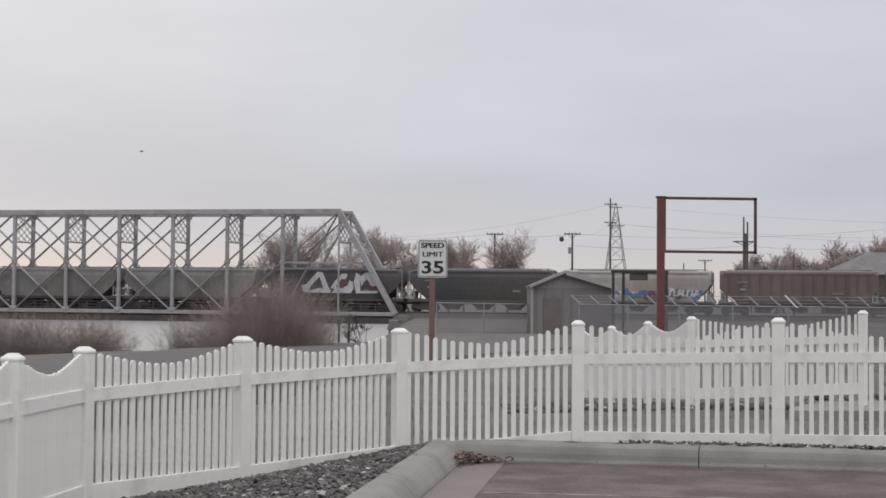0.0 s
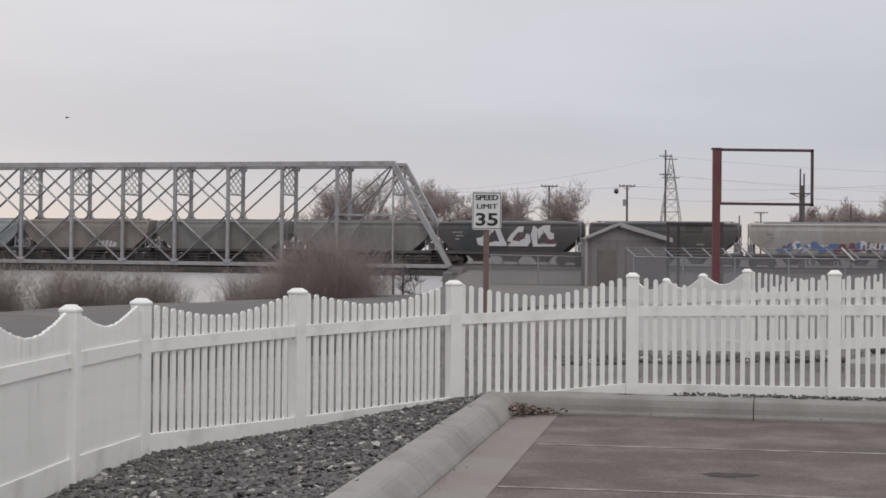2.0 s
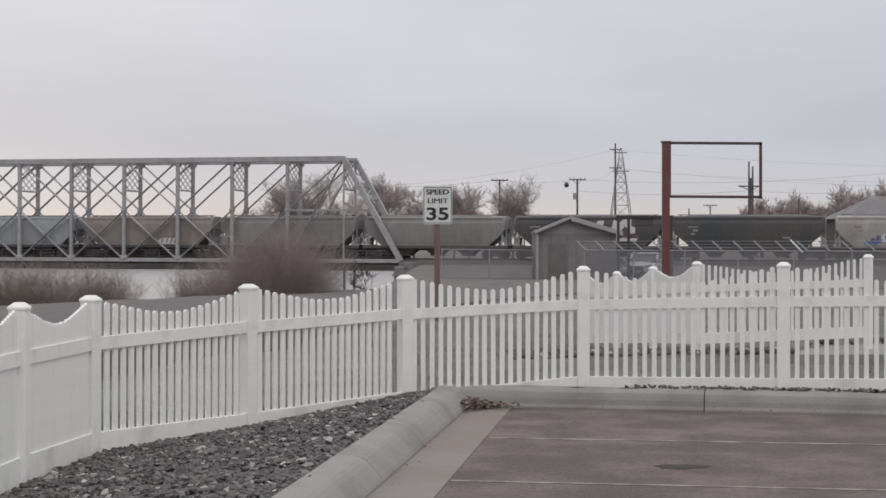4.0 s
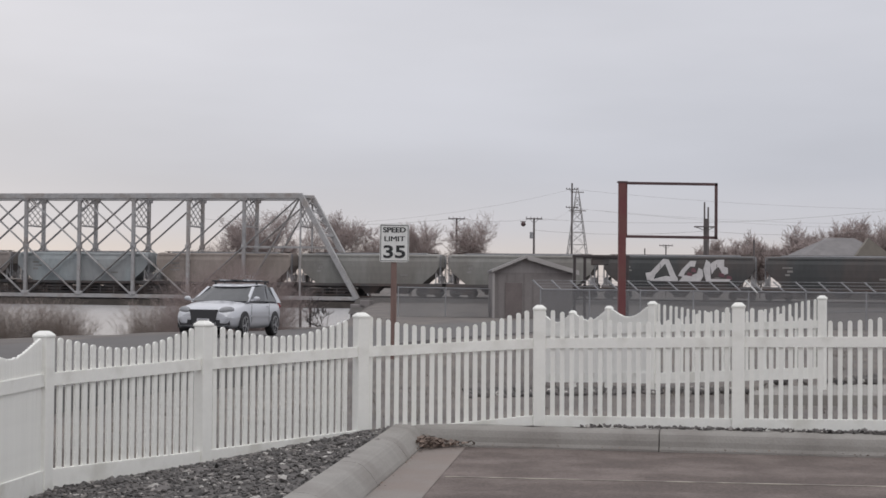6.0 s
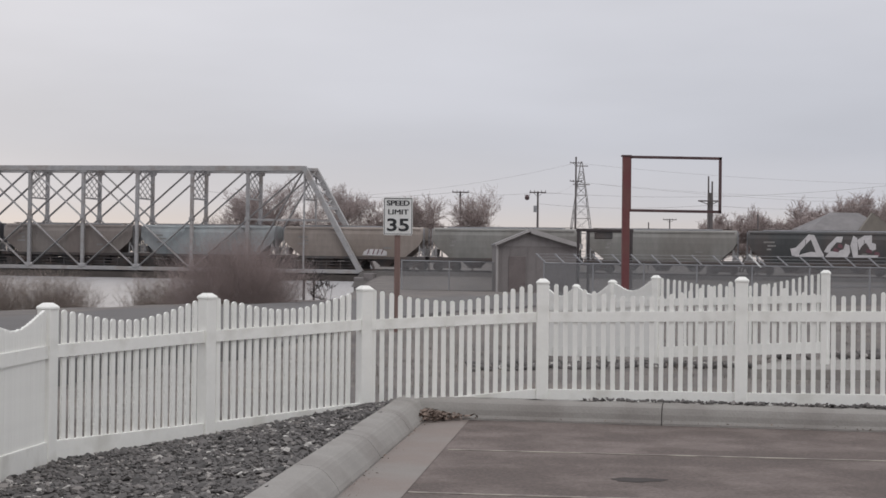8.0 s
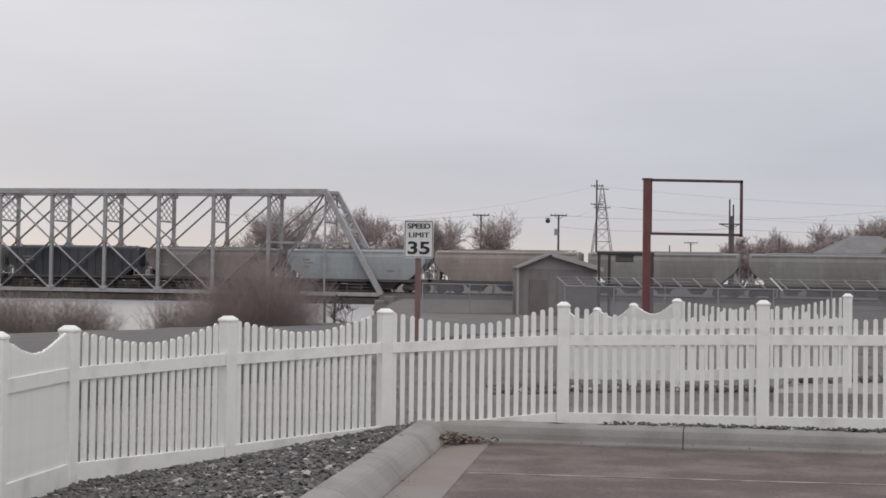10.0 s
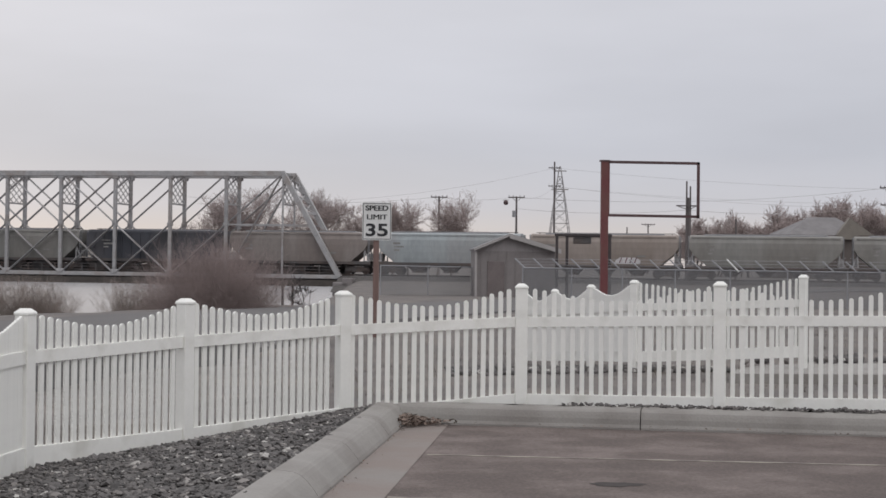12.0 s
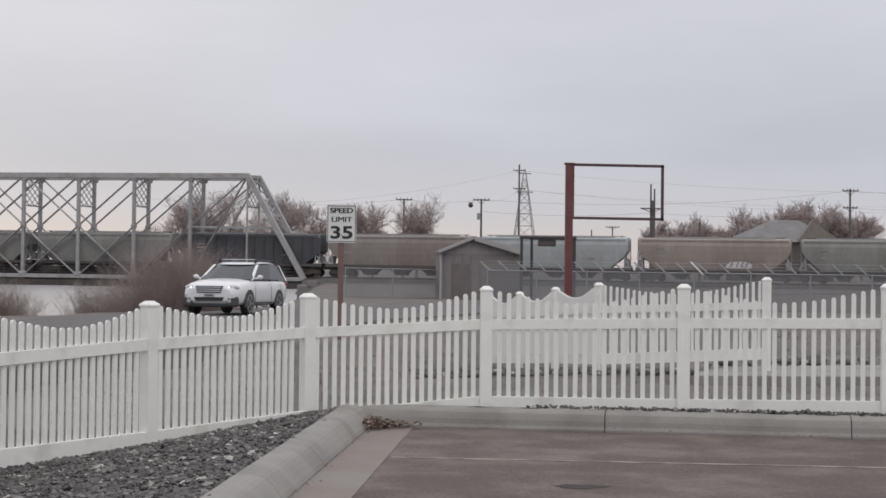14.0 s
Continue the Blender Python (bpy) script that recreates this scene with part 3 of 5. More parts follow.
def hopper_bits():
    bits = {}
    bm = bmesh.new()
    for s in (-1, 1):
        box(bm, 15.0, 0.16, 0.3, pose(0, s * 1.42, 1.15))
    box(bm, 15.2, 0.4, 0.4, pose(0, 0, 1.0))
    bits["sill"] = mesh_of("sill", bm, DARKSTEEL)
    bm = bmesh.new()
    a = [bm.verts.new((sx * 1.45, sy * 1.3, 1.25)) for sx, sy in ((-1, -1), (1, -1), (1, 1), (-1, 1))]
    b = [bm.verts.new((sx * 0.45, sy * 0.8, 0.32)) for sx, sy in ((-1, -1), (1, -1), (1, 1), (-1, 1))]
    for i in range(4):
        bm.faces.new((a[i], b[i], b[(i + 1) % 4], a[(i + 1) % 4]))
    bm.faces.new(a)
    bm.faces.new(b[::-1])
    box(bm, 1.1, 1.9, 0.12, pose(0, 0, 0.3))
    bits["bay"] = mesh_of("hopper_bay", bm, DARKSTEEL)
    bm = bmesh.new()
    for y in (-1.45, -1.0):
        rod(bm, (0, y, 1.2), (0, y, 4.15), 0.035, seg=6)
    for k in range(9):
        rod(bm, (0, -1.45, 1.4 + k * 0.33), (0, -1.0, 1.4 + k * 0.33), 0.025, seg=6)
    bits["ladder"] = mesh_of("ladder", bm, GALV)
    bm = bmesh.new()
    box(bm, 0.75, 3.0, 0.08, pose(0, 0, 1.34))
    for y in (-1.4, 1.4):
        beam(bm, (0.25, y, 1.3), (-0.55, y * 0.8, 2.9), 0.1)
    rod(bm, (0.3, -1.3, 2.2), (0.3, 1.3, 2.2), 0.03, seg=6)
    box(bm, 0.5, 0.9, 0.7, pose(-0.1, 0.3, 1.75), 0.05)
    bits["platform"] = mesh_of("end_platform", bm, ENDSTEEL)
    bm = bmesh.new()
    beam(bm, (-0.30, 0, 1.3), (-0.22, 0, 3.6), 0.11)
    bits["end_post"] = mesh_of("end_post", bm, ENDSTEEL)
    bm = bmesh.new()
    box(bm, 13.6, 0.6, 0.05, pose(0, 0, 4.36))
    for i in range(14):
        box(bm, 0.06, 0.7, 0.1, pose(-6.5 + i, 0, 4.29))
    bits["walk"] = mesh_of("roof_walkway", bm, DARKSTEEL)
    bm = bmesh.new()
    box(bm, 11.6, 0.55, 0.14, pose(0, 0.62, 4.26), 0.03)
    box(bm, 11.6, 0.55, 0.14, pose(0, -0.62, 4.26), 0.03)
    bits["hatch"] = mesh_of("roof_hatch", bm, GALV)
    bm = bmesh.new()
    for s in (-1, 1):
        prism(bm, [(-1.15, 0.38), (-1.15, 0.58), (-0.4, 0.78), (0.4, 0.78), (1.15, 0.58), (1.15, 0.38), (0.5, 0.3), (0.35, 0.2), (-0.35, 0.2), (-0.5, 0.3)], s * 1.0 - 0.08, s * 1.0 + 0.08)
    box(bm, 0.4, 2.0, 0.3, pose(0, 0, 0.62))
    bits["truck"] = mesh_of("truck_frame", bm, DARKSTEEL)
    bm = bmesh.new()
    for s in (-1, 1):
        bmesh.ops.create_cone(bm, cap_ends=True, segments=20, radius1=0.42, radius2=0.42, depth=0.12, matrix=pose(0, s * 0.75, 0, 90))
        bmesh.ops.create_cone(bm, cap_ends=True, segments=20, radius1=0.28, radius2=0.28, depth=0.16, matrix=pose(0, s * 0.75, 0, 90))
    rod(bm, (0, -0.95, 0), (0, 0.95, 0), 0.09)
    bits["wheel"] = mesh_of("wheelset", bm, DARKSTEEL)
    bm = bmesh.new()
    box(bm, 0.9, 0.22, 0.28, pose(0, 0, 0.9), 0.03)
    box(bm, 0.3, 0.34, 0.36, pose(0.35, 0, 0.9), 0.05)
    bits["coupler"] = mesh_of("coupler", bm, DARKSTEEL)
    return bits


def hopper_car(paint, label, ribbed=False, tag=None):
    b = cached("bits", hopper_bits)
    root = thing("hopper_car", Matrix(), label, "rail car", "freight train cars")
    part("body", cached((paint, ribbed), lambda: hopper_body(paint, ribbed)), None, root)
    part("side_sill", b["sill"], None, root)
    part("roof_walkway", b["walk"], None, root)
    part("roof_hatch", b["hatch"], None, root)
    for x in (-3.2, 0.0, 3.2):
        part("hopper_bay", b["bay"], None, root).matrix_basis = pose(x, 0, 0)
    rnd = random.Random(len(paint) * 7 + len(label))
    for k in range(4):
        bm = bmesh.new()
        box(bm, rnd.uniform(0.35, 1.1), 0.012, rnd.uniform(0.10, 0.22), pose(-5.2 + (k % 2) * 0.25 + (8.6 if k == 3 else 0), -1.64 if not ribbed else -1.62, 3.15 - 0.34 * k))
        part("stencil_bar", bm, STENCIL, root, "faded pale stencilled marking")
    wheels = []
    for s in (-1, 1):
        turn = 0 if s > 0 else 180
        part("end_platform", b["platform"], None, root).matrix_basis = pose(s * 7.15, 0, 0, 0, 0, turn)
        part("coupler", b["coupler"], None, root).matrix_basis = pose(s * 7.22, 0, 0, 0, 0, turn)
        for y in (-1.38, 1.38):
            part("end_post", b["end_post"], None, root).matrix_basis = pose(s * 7.15, y, 0, 0, 0, turn)
        for q in (0, 180):
            part("ladder", b["ladder"], None, root).matrix_basis = pose(s * 7.28, 0, 0, 0, 0, q)
        t = part("truck", b["truck"], None, root)
        t.matrix_basis = pose(s * 6.0, 0, 0)
        for w in (-0.88, 0.88):
            wh = part("wheelset", b["wheel"], None, t)
            wh.matrix_basis = pose(w, 0, 0.42)
            wheels.append((wh, w))
    return root, wheels


def blob(bm, pts, y=-1.66):
    """A flat painted patch of (x, z) points on the near side."""
    prism(bm, pts, y, y + 0.02)


def graffiti(car, which):
    if which == "ace":
        # three joined letters: (along the car, up) outlines of their strokes
        letters = [
            [[(-3.97, 0.77), (-3.47, 0.86), (-2.27, 2.15), (-1.85, 2.10), (-2.00, 1.75), (-3.00, 0.62), (-3.20, 0.05), (-3.80, 0.10)],
             [(-2.27, 2.15), (-1.73, 2.08), (-1.11, 0.68), (-0.84, 0.23), (-1.45, 0.10), (-1.65, 0.60), (-1.98, 1.45)],
             [(-3.62, 0.02), (-0.84, 0.0), (-0.86, 0.30), (-2.00, 0.50), (-2.75, 0.30)]],
            [[(-0.84, 0.50), (-0.48, 1.13), (0.32, 1.97), (0.90, 1.97), (0.77, 1.40), (0.32, 1.42), (-0.21, 0.77), (-0.30, 0.40)],
             [(-0.75, 0.0), (1.31, 0.0), (1.58, 0.50), (1.50, 1.13), (1.13, 1.31), (0.95, 0.77), (0.50, 0.59), (-0.30, 0.55)]],
            [[(1.84, 2.08), (2.20, 1.85), (2.30, 0.05), (1.84, 0.05), (1.58, 1.13)],
             [(2.20, 1.66), (2.83, 2.08), (3.55, 2.11), (3.55, 1.42), (3.90, 1.31), (3.94, 0.78), (3.37, 0.59), (3.30, 0.95), (3.01, 1.40), (2.65, 1.13), (2.40, 0.68)],
             [(1.84, 0.24), (4.17, 0.24), (4.08, 0.0), (1.84, -0.03)]],
        ]
        for strokes in letters:
            bm = bmesh.new()
            for i, o in enumerate(strokes):
                prism(bm, o, -0.012 - 0.004 * i, 0.012 - 0.004 * i)
            g = part("graffiti_letter", bm, GRAFFITI, car, "large white spray-painted letter")
            g.matrix_basis = pose(0.75, -1.66, 1.8, -2.5, 0, 0)
        for x, z, w in ((0.75, 2.35, 0.55), (1.15, 2.75, 0.5), (3.75, 2.3, 0.6), (4.5, 2.05, 0.55)):
            bm = bmesh.new()
            prism(bm, [(x, z), (x + w, z - 0.1), (x + w * 0.9, z + 0.25), (x + 0.1, z + 0.35)], -1.655, -1.64)
            part("graffiti_shade", bm, GRAF_RED, car, "maroon spray-painted shading")
    if which == "blue":
        rnd = random.Random(4)
        for i in range(58):
            x = -4.6 + 10.6 * i / 58 + rnd.uniform(-0.2, 0.2)
            m_ = GRAF_BLUE if rnd.random() < (0.75 if x < 0.2 else 0.3) else GRAF_RED
            if rnd.random() < 0.14:
                m_ = GRAFFITI
            w, h = rnd.uniform(0.25, 0.75), rnd.uniform(0.2, 0.6)
            z = rnd.uniform(1.4, 1.95)
            bm = bmesh.new()
            sk = rnd.uniform(-0.25, 0.25)
            blob(bm, [(x, z), (x + w * 0.6, z - 0.08), (x + w, z + 0.1), (x + w + sk, z + h), (x + w * 0.4 + sk, z + h * 1.15), (x + sk, z + h * 0.8)], -1.645 + rnd.uniform(0, 0.02))
            part("graffiti_patch", bm, m_, car, "mottled spray-painted patch")
        x = 3.2
        for k in range(7):
            bm = bmesh.new()
            w = rnd.uniform(0.12, 0.17)
            j = 0.45 * (k % 2)
            prism(bm, [(x, 1.78), (x + w, 1.78), (x + w + 0.1, 2.4), (x + 0.1, 2.4)], -1.70, -1.68)
            prism(bm, [(x, 2.3 - j), (x + 0.4, 2.36 - j), (x + 0.4, 2.24 - j), (x, 2.18 - j)], -1.697, -1.677)
            part("graffiti_stroke", bm, GRAFFITI, car, "white spray-painted stroke")
            x += 0.42
    if which == "small":
        bm = bmesh.new()
        blob(bm, [(1.05, 1.38), (3.55, 1.36), (3.62, 1.75), (3.2, 1.95), (2.9, 2.12), (1.75, 2.15), (1.45, 1.9), (1.2, 1.75)], -1.60)
        part("graffiti_patch", bm, GRAFFITI, car, "pale pink-white spray-painted patch")
        for x in (1.5, 2.05, 2.5, 2.95):
            bm = bmesh.new()
            blob(bm, [(x, 1.48), (x + 0.12, 1.48), (x + 0.3, 1.98), (x + 0.2, 2.0), (x + 0.12, 1.8)], -1.607)
            part("graffiti_stroke", bm, GRAF_RED, car, "maroon spray-painted stroke")


TRAIN = []


def build_train():
    plan = [(-1, "rust", True, None), (0, "rust", True, None), (1, "pale", False, "blue"), (2, "black", False, None), (3, "black", False, "ace"),
            (4, "grey", False, None), (5, "grey", False, None), (6, "tan", False, "small"), (7, "blue", False, None), (8, "brown", False, None),
            (9, "navy", True, None), (10, "grey", False, None), (11, "grey", False, None), (12, "brown", False, None)]
    words = {"rust": "rusty brown ribbed hopper car with dirty sides", "pale": "pale grey covered hopper car with blue graffiti", "black": "dark green-black covered hopper car, grimy",
             "grey": "grey-green covered hopper car with streaked sides", "tan": "tan covered hopper car with a pale graffiti patch", "blue": "pale blue-grey covered hopper car", "brown": "brown-grey covered hopper car, weathered", "navy": "blue-black open-sided hopper car with shallow ribs"}
    for k, paint, ribbed, tag in plan:
        label = "black covered hopper car with large white graffiti letters" if tag == "ace" else words[paint]
        car, wheels = hopper_car(paint, label, ribbed)
        if tag:
            graffiti(car, tag)
        TRAIN.append((car, k, wheels))


def train_place(t):
    """Where the gap behind the sixth car stands along the track."""
    return -45.48 + 6.304 * t + 0.0276 * t * t


# ---- gravel, leaves, stains ----
def bed_edges(y):
    fx = float(np.interp(y, [0, 8.1, 9.95, 11.8, 13.6, 15.3, 16.9], [-3.3, -3.1, -3.12, -3.06, -2.94, -1.845, -0.42]))
    fz = float(np.interp(y, [8, 13.6, 15.3, 16.9], [-0.33, -0.375, -0.345, -0.17]))
    kx = 0.22 + 0.12 * (y - 16.81) - 0.29
    return fx, fz, kx


def build_gravel():
    root = tagged(new("gravel_bed"), "bed of dark crushed stone between kerb and fence", "gravel", kind="structure")
    bm = bmesh.new()
    rows = []
    for y in np.linspace(-8, 16.95, 90):
        fx, fz, kx = bed_edges(y)
        rows.append([bm.verts.new((fx - 0.25 + (kx + 0.02 - fx + 0.25) * k, y, fz + (-0.02 - fz) * k ** 0.6 + 0.012 * math.sin(9 * y + 14 * k))) for k in np.linspace(0, 1, 12)])
    for a, b in zip(rows, rows[1:]):
        for i in range(11):
            bm.faces.new((a[i], a[i + 1], b[i + 1], b[i]))
    part("gravel_base", bm, BED, root)
    rows = []
    bm = bmesh.new()
    for x in np.linspace(0.1, 9.5, 40):
        y0 = 16.81 - 0.216 * (x - 0.22) + 0.22
        y1 = float(np.interp(x, [-0.42, 1.41, 3.39, 5.32, 7.2, 9.5], [16.9, 17.2, 16.7, 16.25, 15.8, 15.3])) + 0.25
        y1 = max(y1, y0 + 0.1)
        z1 = float(np.interp(x, [-0.4, 1.4, 5.3], [-0.10, -0.05, 0.01]))
        rows.append([bm.verts.new((x, y0 + (y1 - y0) * k, 0.0 + z1 * k + 0.012 * math.sin(11 * x + 5 * k))) for k in np.linspace(0, 1, 5)])
    for a, b in zip(rows, rows[1:]):
        for i in range(4):
            bm.faces.new((a[i], a[i + 1], b[i + 1], b[i]))
    part("gravel_strip", bm, BED, root)
    rnd = random.Random(7)
    shapes = []
    for k in range(9):
        b2 = bmesh.new()
        bmesh.ops.create_icosphere(b2, subdivisions=1, radius=1.0)
        for v in b2.verts:
            v.co = Vector((v.co.x * rnd.uniform(0.6, 1.55), v.co.y * rnd.uniform(0.45, 1.15), v.co.z * rnd.uniform(0.2, 0.7)))
        shapes.append(mesh_of("stone", b2, STONE))
    geo = [(np.array([v.co[:] for v in m.vertices]), [tuple(p.vertices) for p in m.polygons]) for m in shapes]
    V, F, n = [], [], 0
    count = 0
    for i in range(12600):
        if i < 12000:
            y = 6.5 + 10.3 * rnd.random() ** 0.8
            fx, fz, kx = bed_edges(y)
            k = rnd.random()
            x = fx + 0.06 + (kx - fx - 0.06) * k
            kk = (x - fx + 0.25) / (kx + 0.27 - fx)
            z = fz + (-0.02 - fz) * kk ** 0.6
        else:
            x = rnd.uniform(1.8, 8.5)
            y0 = 16.81 - 0.216 * (x - 0.22) + 0.24
            y, z = y0 + rnd.uniform(0, 0.2), 0.01
        r = 0.008 + 0.022 * rnd.random() ** 1.6 + (0.016 if rnd.random() < 0.05 else 0)
        m = pose(x, y, z + r * 0.3, rnd.uniform(-30, 30), rnd.uniform(-30, 30), rnd.uniform(0, 360)) @ Matrix.Diagonal((r, r, r, 1))
        if count < 280 and 9.2 < y < 11.5 and i < 12000:
            st = part("stone", shapes[i % 9], None, root)
            st.matrix_basis = m
            count += 1
        else:
            gv, gf = geo[i % 9]
            M = np.array(m)
            V.append(gv @ M[:3, :3].T + M[:3, 3])
            F += [tuple(q + n for q in f) for f in gf]
            n += len(gv)
    me = bpy.data.meshes.new("loose_gravel")
    me.from_pydata(np.concatenate(V).tolist(), [], F)
    me.materials.append(STONE_ISLAND)
    tagged(part("loose_gravel", me, None, root), kind="stuff")


STONE_ISLAND = mat("crushed_stone_mixed", (0.10, 0.097, 0.096), 0.85, scale=8, vary=0.3, bump=0.3, fine=60)
_n, _l = STONE_ISLAND.node_tree.nodes, STONE_ISLAND.node_tree.links
_g, _r = _n.new("ShaderNodeNewGeometry"), _n.new("ShaderNodeValToRGB")
_r.color_ramp.elements[0].color, _r.color_ramp.elements[1].color = (0.055, 0.052, 0.05, 1), (0.50, 0.48, 0.45, 1)
for _p, _c in ((0.35, (0.098, 0.091, 0.088, 1)), (0.8, (0.145, 0.134, 0.128, 1)), (0.93, (0.25, 0.23, 0.215, 1))):
    _r.color_ramp.elements.new(_p).color = _c
_l.new(_g.outputs["Random Per Island"], _r.inputs[0])
_l.new(_r.outputs[0], _n["Principled BSDF"].inputs["Base Color"])
LEAF = mat("dead_leaf", (0.19, 0.142, 0.115), 0.9, scale=10, vary=0.35, bump=0.1, fine=60)
OIL = mat("oil_stained_asphalt", (0.045, 0.037, 0.034), 0.97, scale=3, vary=0.3, bump=0.3, fine=60)


def build_litter():
    rnd = random.Random(3)
    bm = bmesh.new()
    for i in range(840):
        # piled in the kerb corner, thinning out along both kerbs
        k = rnd.random()
        if i < 650:
            x = 0.13 + abs(rnd.gauss(0, 0.20))
            y = 16.78 - 0.216 * (x - 0.22) - abs(rnd.gauss(0, 0.30)) * max(0.22, 1 - (x - 0.13) * 1.7)
        elif i < 770:
            x = rnd.uniform(0.4, 8)
            y = 16.81 - 0.216 * (x - 0.22) - abs(rnd.gauss(0, 0.05)) - 0.01
        else:
            y = rnd.uniform(9, 16)
            x = 0.22 + 0.12 * (y - 16.81) + 0.02 + abs(rnd.gauss(0, 0.05))
        s = rnd.uniform(0.012, 0.04) if i < 650 else rnd.uniform(0.006, 0.018)
        m = pose(x, y, -0.185 + rnd.uniform(0, 0.03 + 0.07 * math.exp(-4 * abs(x - 0.2)) * (i < 650)), rnd.uniform(-35, 35), rnd.uniform(-35, 35), rnd.uniform(0, 360))
        v = [bm.verts.new(m @ Vector(q)) for q in ((-s, 0, 0), (0, -s * 0.5, s * 0.3), (s, 0, 0.1 * s), (0, s * 0.5, s * 0.3))]
        bm.faces.new((v[0], v[1], v[3]))
        bm.faces.new((v[1], v[2], v[3]))
    tagged(new("dead_leaves", mesh_of("dead_leaves", bm, LEAF)), "small brown dead leaves and grit along the kerb", "leaves", kind="stuff")
    bm = bmesh.new()
    pts = []
    for i in range(28):
        a = 2 * math.pi * i / 28
        r = 1 + 0.12 * math.sin(3 * a + 1) + 0.08 * math.sin(7 * a)
        pts.append(bm.verts.new((1.72 + 0.20 * r * math.cos(a), 12.2 + 0.12 * r * math.sin(a), -0.197)))
    bm.faces.new(pts)
    tagged(new("trim_oil_stain", mesh_of("trim_oil_stain", bm, OIL)), "dark oil stain on the asphalt", "stain", kind="structure")
    bm = bmesh.new()
    for i in range(150):
        x = 5.0 + 9.0 * rnd.random()
        r = rnd.uniform(0.04, 0.11)
        bmesh.ops.create_icosphere(bm, subdivisions=1, radius=1, matrix=pose(x, float(np.interp(x, [5.0, 5.4, 7.4, 14], [22.6, 23.2, 23.9, 25.0])) + rnd.uniform(0, 0.9), 0.10, rnd.uniform(0, 90), 0, rnd.uniform(0, 360)) @ Matrix.Diagonal((r, r * 0.8, r * 0.7, 1)))
    for i in range(620):
        x = rnd.uniform(0.9, 5.0)
        y = rnd.uniform(22.7, 25.3) + 0.1 * x
        r = rnd.uniform(0.025, 0.075)
        z = float(land_z(np.float64(x), np.float64(y)))
        bmesh.ops.create_icosphere(bm, subdivisions=1, radius=1, matrix=pose(x, y, z + 0.02, rnd.uniform(0, 90), 0, rnd.uniform(0, 360)) @ Matrix.Diagonal((r, r * 0.8, r * 0.7, 1)))
    tagged(new("landscape_rocks", mesh_of("landscape_rocks", bm, STONE_ISLAND)), "dark landscape rocks behind the far kerb", "rocks", kind="stuff")
    bm = bmesh.new()
    for i in range(230):
        x = 2.3 + 6.0 * rnd.random() ** 0.7
        y = 16.81 - 0.216 * (x - 0.22) + 0.30 + abs(rnd.gauss(0, 0.06))
        r = rnd.uniform(0.012, 0.035)
        bmesh.ops.create_icosphere(bm, subdivisions=1, radius=1, matrix=pose(x, y, 0.008, rnd.uniform(0, 90), 0, rnd.uniform(0, 360)) @ Matrix.Diagonal((r * 1.6, r, r * 0.6, 1)))
    tagged(new("soil_crumbs", mesh_of("soil_crumbs", bm, BED)), "dark soil crumbs along the back of the kerb", "soil", kind="stuff")
    bm = bmesh.new()
    rim = [(4.35, 20.8), (4.5, 21.4), (4.75, 21.95), (5.0, 22.4), (5.3, 22.75), (5.8, 23.05), (7.4, 23.5), (14.0, 24.6), (14.0, 21.6), (9.0, 20.9)]
    lo, hi = [bm.verts.new((x, y, -0.35)) for x, y in rim], [bm.verts.new((x, y, 0.085)) for x, y in rim]
    bm.faces.new(hi)
    for k in range(len(rim)):
        bm.faces.new((lo[k], lo[(k + 1) % len(rim)], hi[(k + 1) % len(rim)], hi[k]))
    tagged(new("pavement_walk", mesh_of("pavement_walk", bm, CONCRETE)), "pale concrete walk beyond the fences", "walkway", kind="structure")


# ---- signs ----
def build_speed_sign():
    root = thing("speed_limit_sign", pose(-0.215, 34.5, -0.1, 0, 0, -2), "white speed limit sign on a brown wooden post", "road sign")
    bm = bmesh.new()
    box(bm, 0.12, 0.10, 2.6, pose(-0.01, 0.07, 1.2), 0.008)
    part("post", bm, WOODPOST, root, "brown wooden post")
    bm = bmesh.new()
    out = []
    for cx, cz, a0 in ((0.265, 2.785, 0), (-0.265, 2.785, 90), (-0.265, 2.075, 180), (0.265, 2.075, 270)):
        for k in range(4):
            a = radians(a0 + 30 * k)
            out.append((cx + 0.04 * math.cos(a), cz + 0.04 * math.sin(a)))
    prism(bm, out, -0.004, 0.004)
    plate = part("sign_plate", bm, WHITE, root, "white sign plate with black writing")
    bm = bmesh.new()
    for x, z, w, h in ((0, 2.80, 0.57, 0.012), (0, 2.06, 0.57, 0.012), (-0.285, 2.43, 0.012, 0.75), (0.285, 2.43, 0.012, 0.75)):
        box(bm, w, 0.004, h, pose(x, -0.006, z))
    part("border", bm, BLACK, plate)
    for words, z, size, w in (("SPEED", 2.70, 0.150, 0.47), ("LIMIT", 2.515, 0.150, 0.42), ("35", 2.235, 0.36, 0.46)):
        me = text_mesh("lettering", words, size, BLACK, w, 0.002, 0.0 if words == "LIMIT" else 0.002 if words == "SPEED" else 0.009)
        for k in (-1, 0, 1) if words != "35" else (0,):
            part("lettering", me, None, plate).matrix_basis = pose(k * 0.005, -0.007 - 0.0007 * k, z)
    bm = bmesh.new()
    for z in (2.2, 2.65):
        rod(bm, (0, -0.014, z), (0, -0.002, z), 0.012, seg=8)
    part("bolt", bm, GALV, root)


